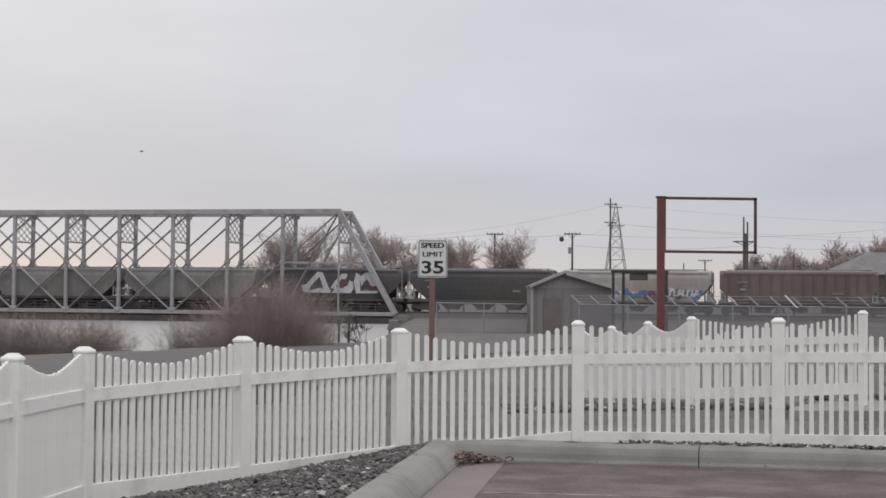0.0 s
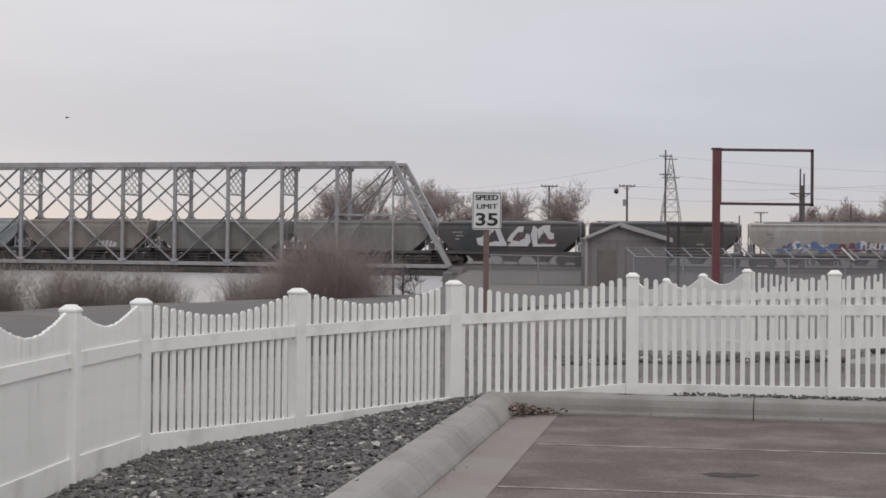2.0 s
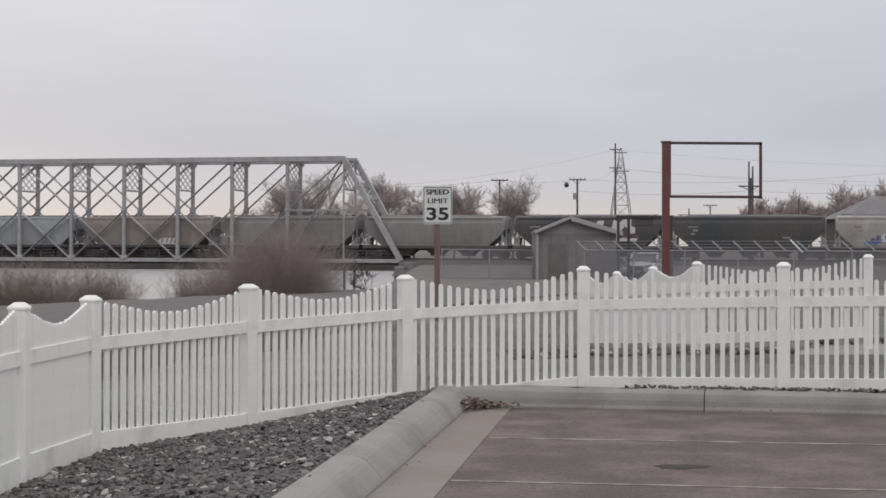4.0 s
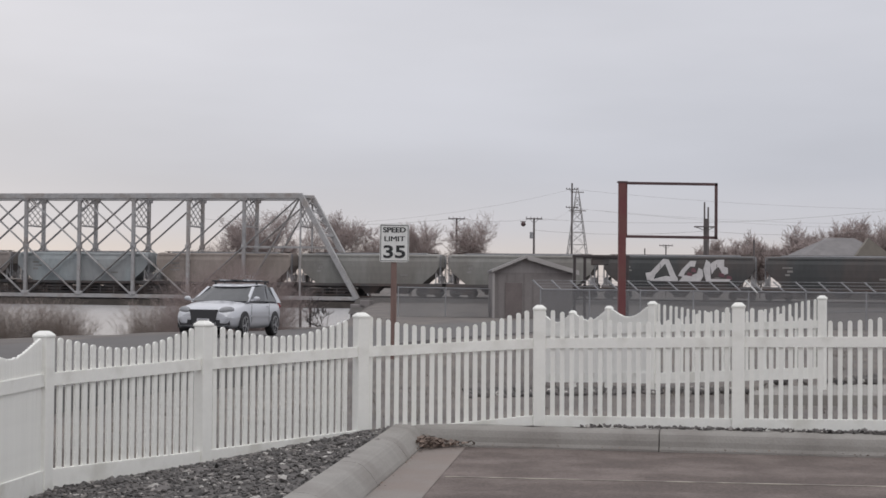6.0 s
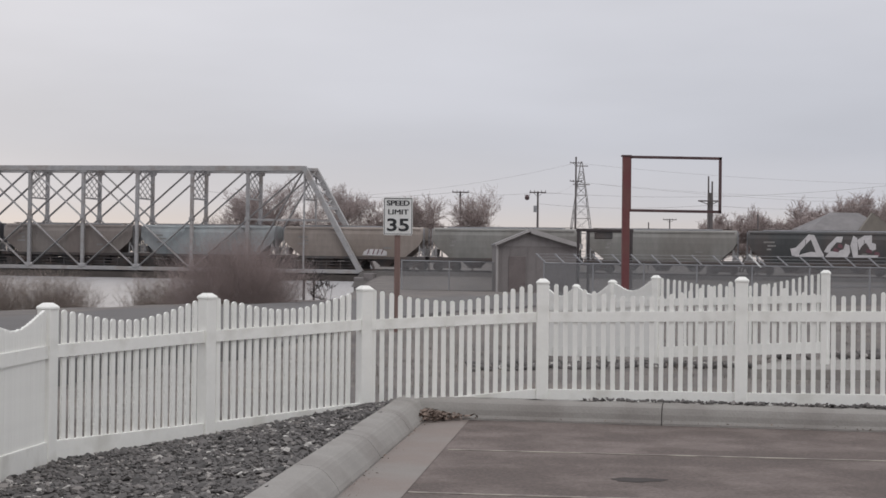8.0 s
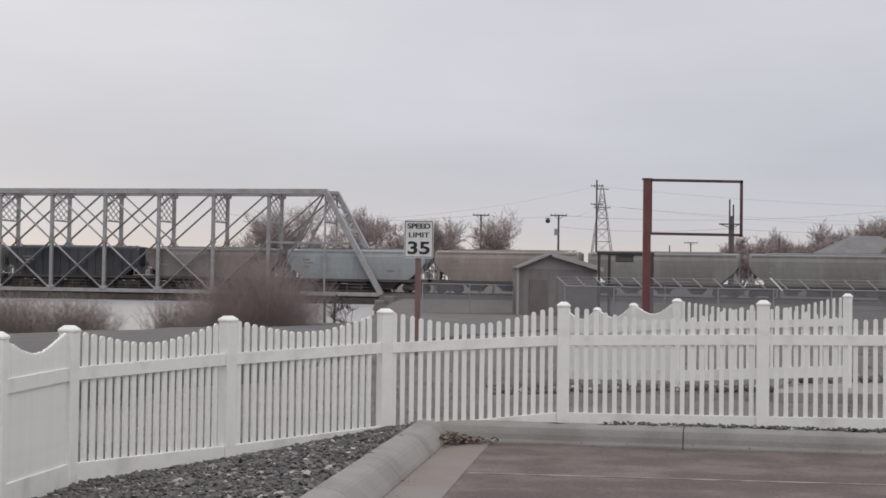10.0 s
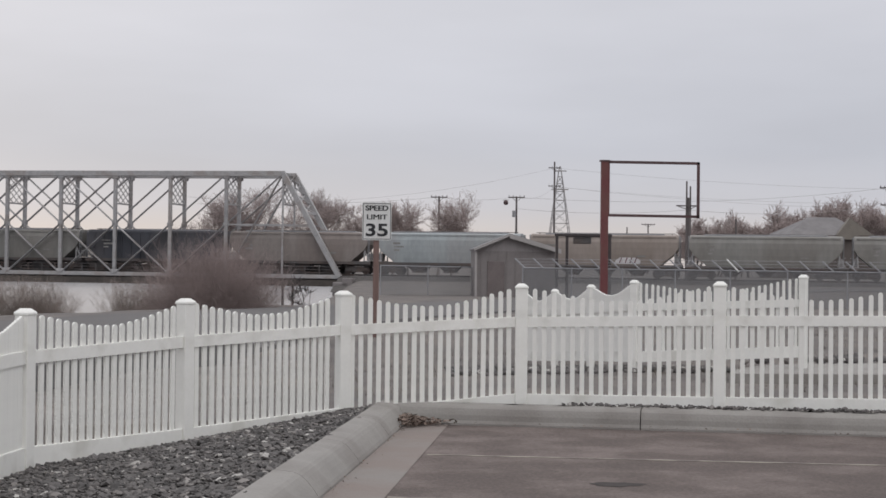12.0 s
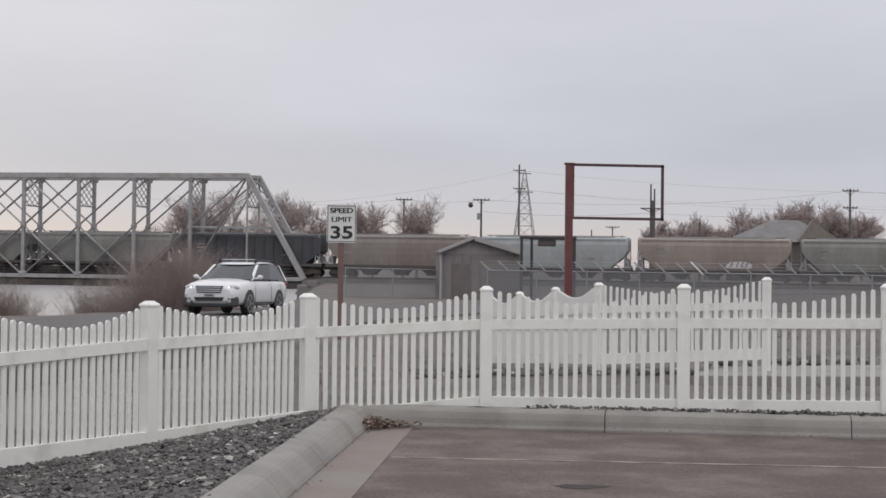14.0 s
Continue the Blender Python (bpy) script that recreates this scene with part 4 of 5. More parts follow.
def build_red_frame():
    root = thing("sign_frame", pose(0, 31, -0.1), "empty rusty red steel sign frame on one pole", "sign frame")
    bm = bmesh.new()
    box(bm, 0.135, 0.15, 3.53, pose(4.085, 0, 1.745), 0.006)
    part("pole", bm, RUST, root, "red-painted square steel pole")
    for nm, a, b in (("top_bar", (4.15, 0, 3.505), (5.88, 0, 3.495)), ("bottom_bar", (4.15, 0, 2.50), (5.88, 0, 2.49)), ("side_bar", (5.86, 0, 2.46), (5.86, 0, 3.52)), ("inner_bar", (4.165, 0, 2.50), (4.165, 0, 3.50))):
        bm = bmesh.new()
        beam(bm, a, b, 0.05 if nm != "inner_bar" else 0.03)
        part(nm, bm, RUST if nm == "inner_bar" else RUST2, root)
    bm = bmesh.new()
    box(bm, 0.18, 0.17, 0.03, pose(4.085, 0, 3.522))
    part("pole_cap", bm, RUST2, root)


RUST2 = mat("dark_red_steel", (0.075, 0.042, 0.044), 0.6, scale=2.0, vary=0.25, bump=0.1, fine=20, dirt=(0.095, 0.05, 0.05), amount=0.3)
GANTRYSTEEL = mat("dark_brown_steel", (0.055, 0.045, 0.045), 0.7, scale=1.0, vary=0.25, bump=0.1, fine=10)
SHEDWALL = mat("shed_siding", (0.232, 0.212, 0.207), 0.9, scale=1.0, vary=0.15, bump=0.2, fine=10, dirt=(0.19, 0.172, 0.168), amount=0.3)
GABLE = mat("weathered_gable_boards", (0.27, 0.25, 0.245), 0.9, scale=1.0, vary=0.15, bump=0.1, fine=10, stretch=(3, 1, 0.4))
SHEDDOOR = mat("brown_door_boards", (0.17, 0.145, 0.14), 0.9, scale=1.0, vary=0.2, bump=0.1, fine=10)
FASCIA = mat("pale_fascia_board", (0.36, 0.34, 0.33), 0.8, scale=1.0, vary=0.15, bump=0.1, fine=10)
SHINGLE = mat("grey_shingle", (0.20, 0.19, 0.19), 0.9, scale=0.8, vary=0.2, bump=0.3, fine=8)
# house wall: shade under its roof is put into this dark brown
HOUSEWALL = mat("shaded_brown_wall", (0.115, 0.098, 0.09), 0.9, scale=0.8, vary=0.15, bump=0.2, fine=8)
TANROOF = mat("tan_gable", (0.21, 0.19, 0.165), 0.9, scale=0.8, vary=0.15, bump=0.2, fine=8)
GALVMESH = mat("dull_fence_wire", (0.24, 0.24, 0.245), 0.6, 0.2, scale=0.6, vary=0.15, bump=0.0, fine=20)


# ---- yard beyond the road ----
def build_shed():
    root = thing("shed", pose(6.83, 92, -0.35), "small brown gabled shed with pale fascia boards", "shed")
    d, top, drop = 5.0, 3.61, 0.83
    left, right = -1.95, 2.83
    wl, wr, h = left + 0.06, right - 0.28, top - drop - 0.14
    bm = bmesh.new()
    prism(bm, [(wl, 0), (wr, 0), (wr, h), (wl, h)], 0, d)
    part("wall", bm, SHEDWALL, root)
    bm = bmesh.new()
    prism(bm, [(wl, h), (wr, h), (wr, h + 0.07), (0, top - 0.13), (wl, h + 0.07)], -0.02, d)
    part("gable", bm, GABLE, root, "paler boarded gable")
    for e, deep in ((left, 0.13), (right, 0.25)):
        bm = bmesh.new()
        prism(bm, [(0, top), (e, top - drop), (e, top - drop - 0.1), (0, top - 0.1)], -0.35, d + 0.35)
        part("roof", bm, SHINGLE, root)
        bm = bmesh.new()
        k = 1 + 0.04 / abs(e)
        prism(bm, [(0, top + 0.02), (e * k, top - drop), (e * k, top - drop - deep), (0, top - deep)], -0.40, -0.352)
        part("fascia", bm, FASCIA, root, "pale fascia board")
    for i in range(9):
        bm = bmesh.new()
        box(bm, 0.03, 0.03, h - 0.05, pose(wl + 0.3 + i * 0.48, -0.015, h / 2))
        part("siding_batten", bm, SHEDWALL, root)
    bm = bmesh.new()
    box(bm, 0.95, 0.06, 2.05, pose(-0.75, -0.03, 1.05), 0.01)
    part("door", bm, SHEDDOOR, root, "dull brown plank door")
    bm = bmesh.new()
    box(bm, 0.12, 0.12, h, pose(wl + 0.03, -0.07, h / 2))
    part("corner_board", bm, FASCIA, root)


def build_gantry():
    root = thing("steel_gantry", pose(0, 85, -0.3), "dark rust-brown steel gantry frame in a fenced yard", "gantry")
    for x, y in ((8.76, 0), (9.46, 1.6), (11.48, 0), (11.72, 1.6)):
        bm = bmesh.new()
        box(bm, 0.14, 0.14, 3.4, pose(x, y, 1.7), 0.02)
        part("column", bm, GANTRYSTEEL, root)
    for y, x0, x1 in ((0, 8.65, 11.6), (1.6, 9.36, 11.82)):
        bm = bmesh.new()
        box(bm, x1 - x0, 0.16, 0.15, pose((x0 + x1) / 2, y, 3.4), 0.02)
        part("beam", bm, GANTRYSTEEL, root)
    bm = bmesh.new()
    box(bm, 0.9, 0.5, 0.35, pose(10.1, 0.3, 3.13), 0.04)
    part("hoist", bm, DARKSTEEL, root)


def chain_fence(name, a, b, post_gap, h, arms, label):
    a, b = Vector(a), Vector(b)
    d = b - a
    L = Vector((d.x, d.y)).length
    ang = math.degrees(math.atan2(d.y, d.x))
    root = thing(name, pose(a.x, a.y, a.z, 0, 0, ang), label, "fence", "chain-link fences")
    sl = d.z / L
    n = max(1, round(L / post_gap))
    pm = None
    for i in range(n + 1):
        if pm is None:
            bm = bmesh.new()
            rod(bm, (0, 0, -0.3), (0, 0, h + 0.05), 0.035, seg=8)
            pm = mesh_of("post", bm, GALV)
        x = L * i / n
        part("post", pm, None, root).matrix_basis = pose(x, 0, sl * x)
    bm = bmesh.new()
    rod(bm, (0, 0, h), (L, 0, h + d.z), 0.028, seg=6)
    part("top_rail", bm, GALV, root)
    bm = bmesh.new()
    step = 0.07
    k = -h
    while k < L:
        x0, x1 = max(k, 0), min(k + h, L)
        beam(bm, (x0, 0, x0 - k + sl * x0), (x1, 0, x1 - k + sl * x1), 0.018, 0.012)
        beam(bm, (x0, 0.01, h - (x0 - k) + sl * x0), (x1, 0.01, h - (x1 - k) + sl * x1), 0.018, 0.012)
        k += step
    tagged(part("wire_mesh", bm, GALVMESH, root), kind="stuff")
    if arms:
        am = None
        m = int(L / 0.97)
        for i in range(m):
            if am is None:
                bm = bmesh.new()
                beam(bm, (0, 0, h), (-0.46, -0.1, h + 0.42), 0.07, 0.05)
                am = mesh_of("barb_arm", bm, GALV)
            x = 0.1 + i * 0.97
            part("barb_arm", am, None, root).matrix_basis = pose(x, 0, sl * x)
        for f in (0.35, 0.65, 0.97):
            bm = bmesh.new()
            rod(bm, (-0.46 * f, -0.1 * f, h + 0.42 * f), (L - 0.46 * f, -0.1 * f, h + 0.42 * f + d.z), 0.008, seg=4)
            part("barbed_wire", bm, GALV, root)
    return root


def build_yard():
    yard = chain_fence("chain_link_fence", (6.15, 74.5, -0.2), (22.5, 62.5, -0.25), 2.6, 1.58, True, "grey chain-link fence with leaning barbed wire arms")
    bm = bmesh.new()
    beam(bm, (10.55, -0.03, 1.5), (10.05, -0.14, 2.02), 0.15, 0.04)
    part("broken_arm", bm, WHITE, yard, "bent pale broken arm")
    chain_fence("chain_link_fence", (-0.35, 95, -0.35), (5.1, 95, -0.4), 2.7, 1.78, False, "grey chain-link fence beside the shed")


# ---- poles, tower, wires ----
def pole(x, y, top, arms, label, r=0.16, extra=None):
    root = thing("utility_pole", pose(x, y, -0.5), label, "utility pole", "utility poles")
    h = top + 0.5
    bm = bmesh.new()
    rod(bm, (0, 0, -1.0), (0, 0, h), r * 1.25, r * 0.8, 10)
    part("pole", bm, POLEWOOD, root)
    for dz, w in arms:
        bm = bmesh.new()
        box(bm, w, 0.14, 0.16, pose(0, -0.15, h - dz))
        for s in (-1, 1):
            beam(bm, (s * w * 0.3, -0.15, h - dz), (0, -0.15, h - dz - 0.6), 0.06)
        arm = part("crossarm", bm, POLEWOOD, root)
        for k in (-0.46, -0.2, 0.2, 0.46):
            bm = bmesh.new()
            rod(bm, (k * w, -0.15, h - dz + 0.08), (k * w, -0.15, h - dz + 0.3), 0.06, 0.04, 6)
            part("insulator", bm, DARKSTEEL, arm)
    if extra:
        bm = bmesh.new()
        rod(bm, (-0.35, -0.2, h - extra - 0.9), (-0.35, -0.2, h - extra), 0.26, 0.26, 10)
        part("transformer", bm, GALV, root)
    return root


def wire(a, b, sag, r=0.02):
    a, b = Vector(a), Vector(b)
    d = (b - a).normalized()
    u = Vector((0, 0, 1))
    w = d.cross(u).normalized()
    bm = bmesh.new()
    rings = []
    for i in range(15):
        k = i / 14
        p = a.lerp(b, k) - Vector((0, 0, sag * 4 * k * (1 - k)))
        rings.append([bm.verts.new(p + (u * math.cos(q) + w * math.sin(q)) * r) for q in (0.5, 2.1, 3.7, 5.3)])
    for p, q in zip(rings, rings[1:]):
        for i in range(4):
            bm.faces.new((p[i], p[(i + 1) % 4], q[(i + 1) % 4], q[i]))
    return tagged(new("power_line", mesh_of("power_line", bm, STEEL)), "thin dark overhead power line", "power line", "power lines")


def build_poles():
    pole(18.0, 230, 11.3, ((0.15, 2.3),), "dark wooden utility pole with one crossarm", extra=2.0)
    pole(7.2, 230, 11.2, ((0.15, 2.3),), "dark wooden utility pole with one crossarm")
    pole(55.5, 350, 11.0, ((0.2, 2.9),), "distant small utility pole with a crossarm")
    pole(51.0, 350, 10.2, (), "distant bare wooden pole")
    pole(67.2, 220, 12.9, ((0.3, 2.2), (2.6, 2.0)), "tall wooden utility pole with two crossarms")
    pole(41.4, 195, 7.4, (), "short bare wooden pole by the house", 0.12)
    # three poles bound together, with one long arm
    root = thing("pole_cluster", pose(36.6, 200, -0.5), "three wooden poles bound together with a crossarm", "utility pole", "utility poles")
    for x, h, r in ((-0.2, 12.6, 0.14), (0.25, 12.0, 0.14), (0.05, 10.6, 0.2)):
        bm = bmesh.new()
        rod(bm, (x, 0, -1), (x, 0, h), r * 1.2, r * 0.7, 10)
        part("pole", bm, POLEWOOD, root)
    bm = bmesh.new()
    box(bm, 2.6, 0.15, 0.16, pose(-0.2, -0.2, 9.6))
    for s in (-1, 1):
        beam(bm, (-0.2 + s * 1.2, -0.2, 9.6), (0, -0.2, 9.1), 0.09)
    part("crossarm", bm, POLEWOOD, root)
    # lattice tower
    root = thing("transmission_tower", pose(34.5, 330, -0.5), "grey steel lattice transmission tower", "tower")
    H, B = 22.2, 2.9

    def leg(sx, sy, z):
        k = (1 - z / H) ** 0.95
        return Vector((sx * (B * k + 0.12), sy * (B * k + 0.12), z))
    for sx in (-1, 1):
        for sy in (-1, 1):
            bm = bmesh.new()
            for i in range(6):
                beam(bm, leg(sx, sy, H * i / 6), leg(sx, sy, H * (i + 1) / 6), 0.11)
            part("leg", bm, STEEL, root)
    zs = [0, 4.2, 7.8, 10.8, 13.3, 15.4, 17.2, 18.8, 20.2]
    for z0, z1 in zip(zs, zs[1:]):
        bm = bmesh.new()
        for a, b in (((-1, -1), (1, -1)), ((1, -1), (1, 1)), ((1, 1), (-1, 1)), ((-1, 1), (-1, -1))):
            beam(bm, leg(*a, z0), leg(*b, z1), 0.06)
            beam(bm, leg(*b, z0), leg(*a, z1), 0.06)
            beam(bm, leg(*a, z1), leg(*b, z1), 0.08)
        part("bracing", bm, STEEL, root)
    for z, w in ((21.3, 2.6), (17.6, 3.4)):
        bm = bmesh.new()
        box(bm, w, 0.3, 0.22, pose(0, 0, z))
        part("crossarm", bm, STEEL, root)
    pole(32.9, 325, 22.3, ((1.2, 2.4), (4.8, 2.4)), "tall leaning wooden pole beside the tower", 0.2)
    for a, b, s in (((7.2, 230, 11.1), (18.0, 230, 11.2), 0.4), ((18.0, 230, 11.2), (32.9, 325, 17.4), 1.0), ((-30, 232, 11.0), (7.2, 230, 11.1), 1.0), ((18, 230, 11.2), (67.2, 220, 12.6), 1.2),
                    ((32.9, 325, 21.1), (160, 300, 19), 3.0), ((32.9, 325, 17.4), (160, 300, 15), 3.0), ((34.5, 330, 17.5), (160, 320, 18), 3.0), ((-20, 300, 12.6), (32.9, 325, 21.1), 1.5),
                    ((36.6, 200, 8.6), (67.2, 220, 10.3), 0.8), ((67.2, 220, 12.6), (120, 215, 12.4), 0.8), ((67.2, 220, 10.3), (120, 215, 10.2), 0.8), ((36.6, 200, 8.6), (18, 230, 9.6), 0.5)):
        wire(a, b, s)
    bm = bmesh.new()
    bmesh.ops.create_uvsphere(bm, u_segments=16, v_segments=10, radius=0.34, matrix=pose(16.5, 229.9, 10.4))
    box(bm, 0.8, 0.05, 0.08, pose(16.5, 229.9, 10.76))
    tagged(new("marker_ball", mesh_of("marker_ball", bm, RUST2, True)), "dull red aerial marker ball on a wire", "marker ball")


# ---- plants ----
BARK = mat("grey_bark", (0.22, 0.19, 0.18), 0.95, scale=3, vary=0.25, bump=0.2, fine=20)
TWIG = mat("brown_twigs", (0.36, 0.30, 0.283), 0.95, scale=1, vary=0.3, bump=0.0, fine=5)
REDTWIG = mat("reddish_brush", (0.31, 0.25, 0.236), 0.95, scale=1, vary=0.3, bump=0.0, fine=5)
DRYBRUSH = mat("dry_brush", (0.29, 0.24, 0.212), 0.95, scale=1, vary=0.3, bump=0.0, fine=5)
DARKTWIG = mat("dark_branches", (0.05, 0.043, 0.042), 0.95, scale=1, vary=0.3, bump=0.0, fine=5)


def seg_add(V, F, a, b, r1, r2, sides):
    d = (b - a).normalized()
    u = d.orthogonal().normalized()
    w = d.cross(u)
    n = len(V)
    for p, r in ((a, r1), (b, r2)):
        for i in range(sides):
            t = 2 * math.pi * i / sides
            V.append(p + (u * math.cos(t) + w * math.sin(t)) * r)
    for i in range(sides):
        j = (i + 1) % sides
        F.append((n + i, n + j, n + sides + j, n + sides + i))


def raw_mesh(name, V, F, material):
    me = bpy.data.meshes.new(name)
    me.from_pydata([v[:] for v in V], [], F)
    me.materials.append(material)
    return me


def bare_tree(x, y, z, h, spread, seed, label, lean=0.0, dense=1.0, twig_r=0.016, name="bare_tree", tone=None):
    rnd = random.Random(seed)
    root = thing(name, pose(x, y, z), label, "tree", "bare winter trees")
    TV, TF, CV, CF = [], [], [], []

    def grow(p, d, length, r, level):
        n = 4
        for i in range(n):
            d2 = (d + Vector((rnd.gauss(0, 0.13), rnd.gauss(0, 0.13), rnd.gauss(0.03, 0.08)))).normalized()
            q = p + d2 * (length / n)
            r2 = r * (0.80 if level < 3 else 0.7)
            if level < 2:
                seg_add(TV, TF, p, q, r, r2, 6)
            else:
                seg_add(CV, CF, p, q, max(r, twig_r), max(r2, twig_r * 0.75), 3)
            p, d, r = q, d2, r2
            if level < 5 and (i > 0 or level > 1):
                for _ in range((2 if level < 3 else 1) if rnd.random() < 0.92 * dense else 1 if level == 4 else 0):
                    side = Vector((rnd.uniform(-1, 1), rnd.uniform(-1, 1), rnd.uniform(-0.15, 0.7))).normalized()
                    grow(p, (d * 0.62 + side * spread).normalized(), length * rnd.uniform(0.5, 0.72), max(r * 0.62, twig_r), level + 1)
    grow(Vector((0, 0, -0.8)), Vector((lean, 0, 1)).normalized(), h * 0.52, h * 0.024, 0)
    part("trunk", raw_mesh("trunk", TV, TF, tone or BARK), None, root)
    tagged(part("crown", raw_mesh("crown", CV, CF, tone or TWIG), None, root), kind="stuff")
    return root


def brush(name, x, y, z, w, h, n, seed, material, label, r=0.010, depth=None, flare=1.1):
    """A rounded thicket of thin forked stems."""
    rnd = random.Random(seed)
    V, F = [], []
    for i in range(n):
        a = Vector((rnd.gauss(0, 0.16) * w, rnd.gauss(0, 0.16) * (depth or w), -0.4))
        d = Vector((a.x / w * flare + rnd.gauss(0, 0.22), rnd.gauss(0, 0.25), 1.0)).normalized()
        edge = max(0.3, 1 - (abs(a.x) / (0.55 * w)) ** 2)
        L = h * rnd.uniform(0.35, 1.0) * (0.5 + 0.5 * edge) + 0.4
        p, rr = a, r
        for k in range(4):
            q = p + d * (L / 4)
            seg_add(V, F, p, q, rr, rr * 0.75, 3)
            for _ in range(3 if k else 1):
                e = (d * 0.6 + Vector((rnd.uniform(-1, 1), rnd.uniform(-1, 1), rnd.uniform(-0.1, 0.7)))).normalized()
                m1 = p.lerp(q, rnd.random())
                m2 = m1 + e * L * rnd.uniform(0.08, 0.2)
                seg_add(V, F, m1, m2, rr * 0.6, rr * 0.4, 3)
                e2 = (e + Vector((rnd.uniform(-1, 1), rnd.uniform(-1, 1), rnd.uniform(-0.3, 0.6)))).normalized()
                seg_add(V, F, m1.lerp(m2, 0.5), m1.lerp(m2, 0.5) + e2 * L * 0.09, rr * 0.5, rr * 0.35, 3)
            d = (d + Vector((rnd.gauss(0, 0.16), rnd.gauss(0, 0.16), -0.06))).normalized()
            p, rr = q, rr * 0.75
    ob = new(name, raw_mesh(name, V, F, material))
    ob.matrix_basis = pose(x, y, z)
    return tagged(ob, label, "shrub", "river bank shrubs", kind="stuff")


def build_plants():
    brown = "bare brown winter cottonwood tree behind the railway"
    for x, y, h, sp, sd, ln in ((-21.0, 200, 10.2, 0.85, 1, -0.12), (-18.0, 203, 11.4, 0.85, 2, -0.05), (-15.2, 199, 11.0, 0.8, 11, 0.08), (-12.6, 206, 10.2, 0.85, 3, 0.15), (-6.8, 200, 11.0, 0.8, 4, -0.05), (-4.2, 205, 10.4, 0.8, 5, 0.1),
                             (0.6, 200, 9.4, 0.5, 6, 0.03), (2.6, 204, 8.2, 0.9, 7, 0.05), (6.2, 200, 10.2, 0.9, 8, -0.04), (8.0, 203, 8.8, 0.95, 9, 0.05)):
        bare_tree(x, y, 0, h, sp, sd, brown, ln, 1.0 if x < 0 else 1.08)
    low = "bare brown winter tree in the far tree line"
    rnd = random.Random(77)
    for i in range(25):
        x = 48.5 + i * 1.41 + rnd.uniform(-0.5, 0.5)
        h = float(np.interp(x, [48, 55, 62, 66, 72, 78, 84, 90, 96], [8.8, 9.2, 9.4, 10.2, 11.8, 12.4, 10.8, 9.2, 9.0])) * rnd.uniform(0.94, 1.04)
        bare_tree(x, 262 + (i % 3) * 4, 0, h, 0.8, 20 + i, low, rnd.uniform(-0.1, 0.1), 1.0, 0.03)
    red = "dense dark reddish-brown bare shrub on the river bank"
    brush("bank_shrub", -6.0, 57.5, -1.4, 3.0, 3.9, 1750, 31, REDTWIG, red, 0.0065, 2.4, 1.5)
    brush("bank_shrub", -5.75, 58.6, -1.4, 2.4, 3.7, 1050, 38, REDTWIG, red, 0.0065, 2.0, 1.0)
    tan = "tan-brown dry brush on the river bank"
    for x, y, w, h, n, sd in ((-14.3, 58, 1.6, 2.5, 480, 32), (-12.6, 58.4, 1.3, 2.45, 460, 33), (-11.75, 58, 1.0, 2.0, 380, 34), (-9.0, 59, 1.2, 2.3, 400, 35), (-8.1, 60, 1.3, 2.45, 400, 36), (-15.6, 59, 1.8, 2.5, 480, 41), (-17.4, 57, 2.0, 2.6, 560, 37), (-20, 57, 2.0, 2.6, 460, 40)):
        brush("bank_shrub", x, y, -1.25, w, h, n, sd, DRYBRUSH, tan, 0.008, 1.2)
    edge = "small dark bare tree at the water's edge"
    for x, y, h, sp, sd, ln in ((-3.0, 78, 4.4, 0.8, 51, 0.1), (-4.1, 79, 4.2, 0.8, 52, -0.1), (-3.5, 77, 3.8, 0.9, 53, 0.2)):
        bare_tree(x, y, -2.2, h, sp, sd, edge, ln, 0.6, 0.016, "bank_tree", DARKTWIG)


def build_house():
    root = thing("house", pose(62.8, 240, -0.5, 0, 0, 8), "large house with a grey hipped roof beyond the railway", "house")
    bm = bmesh.new()
    box(bm, 13, 9, 6.6, pose(0, 0, 3.3))
    # wall colour already darkened to read as standing in shadow
    part("wall", bm, HOUSEWALL, root)
    bm = bmesh.new()
    b = [bm.verts.new(q) for q in ((-7.2, -5, 6.4), (7.2, -5, 6.4), (7.2, 5, 6.4), (-7.2, 5, 6.4))]
    t = [bm.verts.new((-1.2, 0, 9.7)), bm.verts.new((3.0, 0, 9.7))]
    for f in ((b[0], b[1], t[1], t[0]), (b[2], b[3], t[0], t[1]), (b[1], b[2], t[1]), (b[3], b[0], t[0]), tuple(b[::-1])):
        bm.faces.new(f)
    part("roof", bm, SHINGLE, root, "grey shingle roof")
    bm = bmesh.new()
    prism(bm, [(0.6, 6.4), (7.5, 6.4), (3.0, 9.55)], -5.1, -4.4)
    part("gable", bm, TANROOF, root, "tan gable")


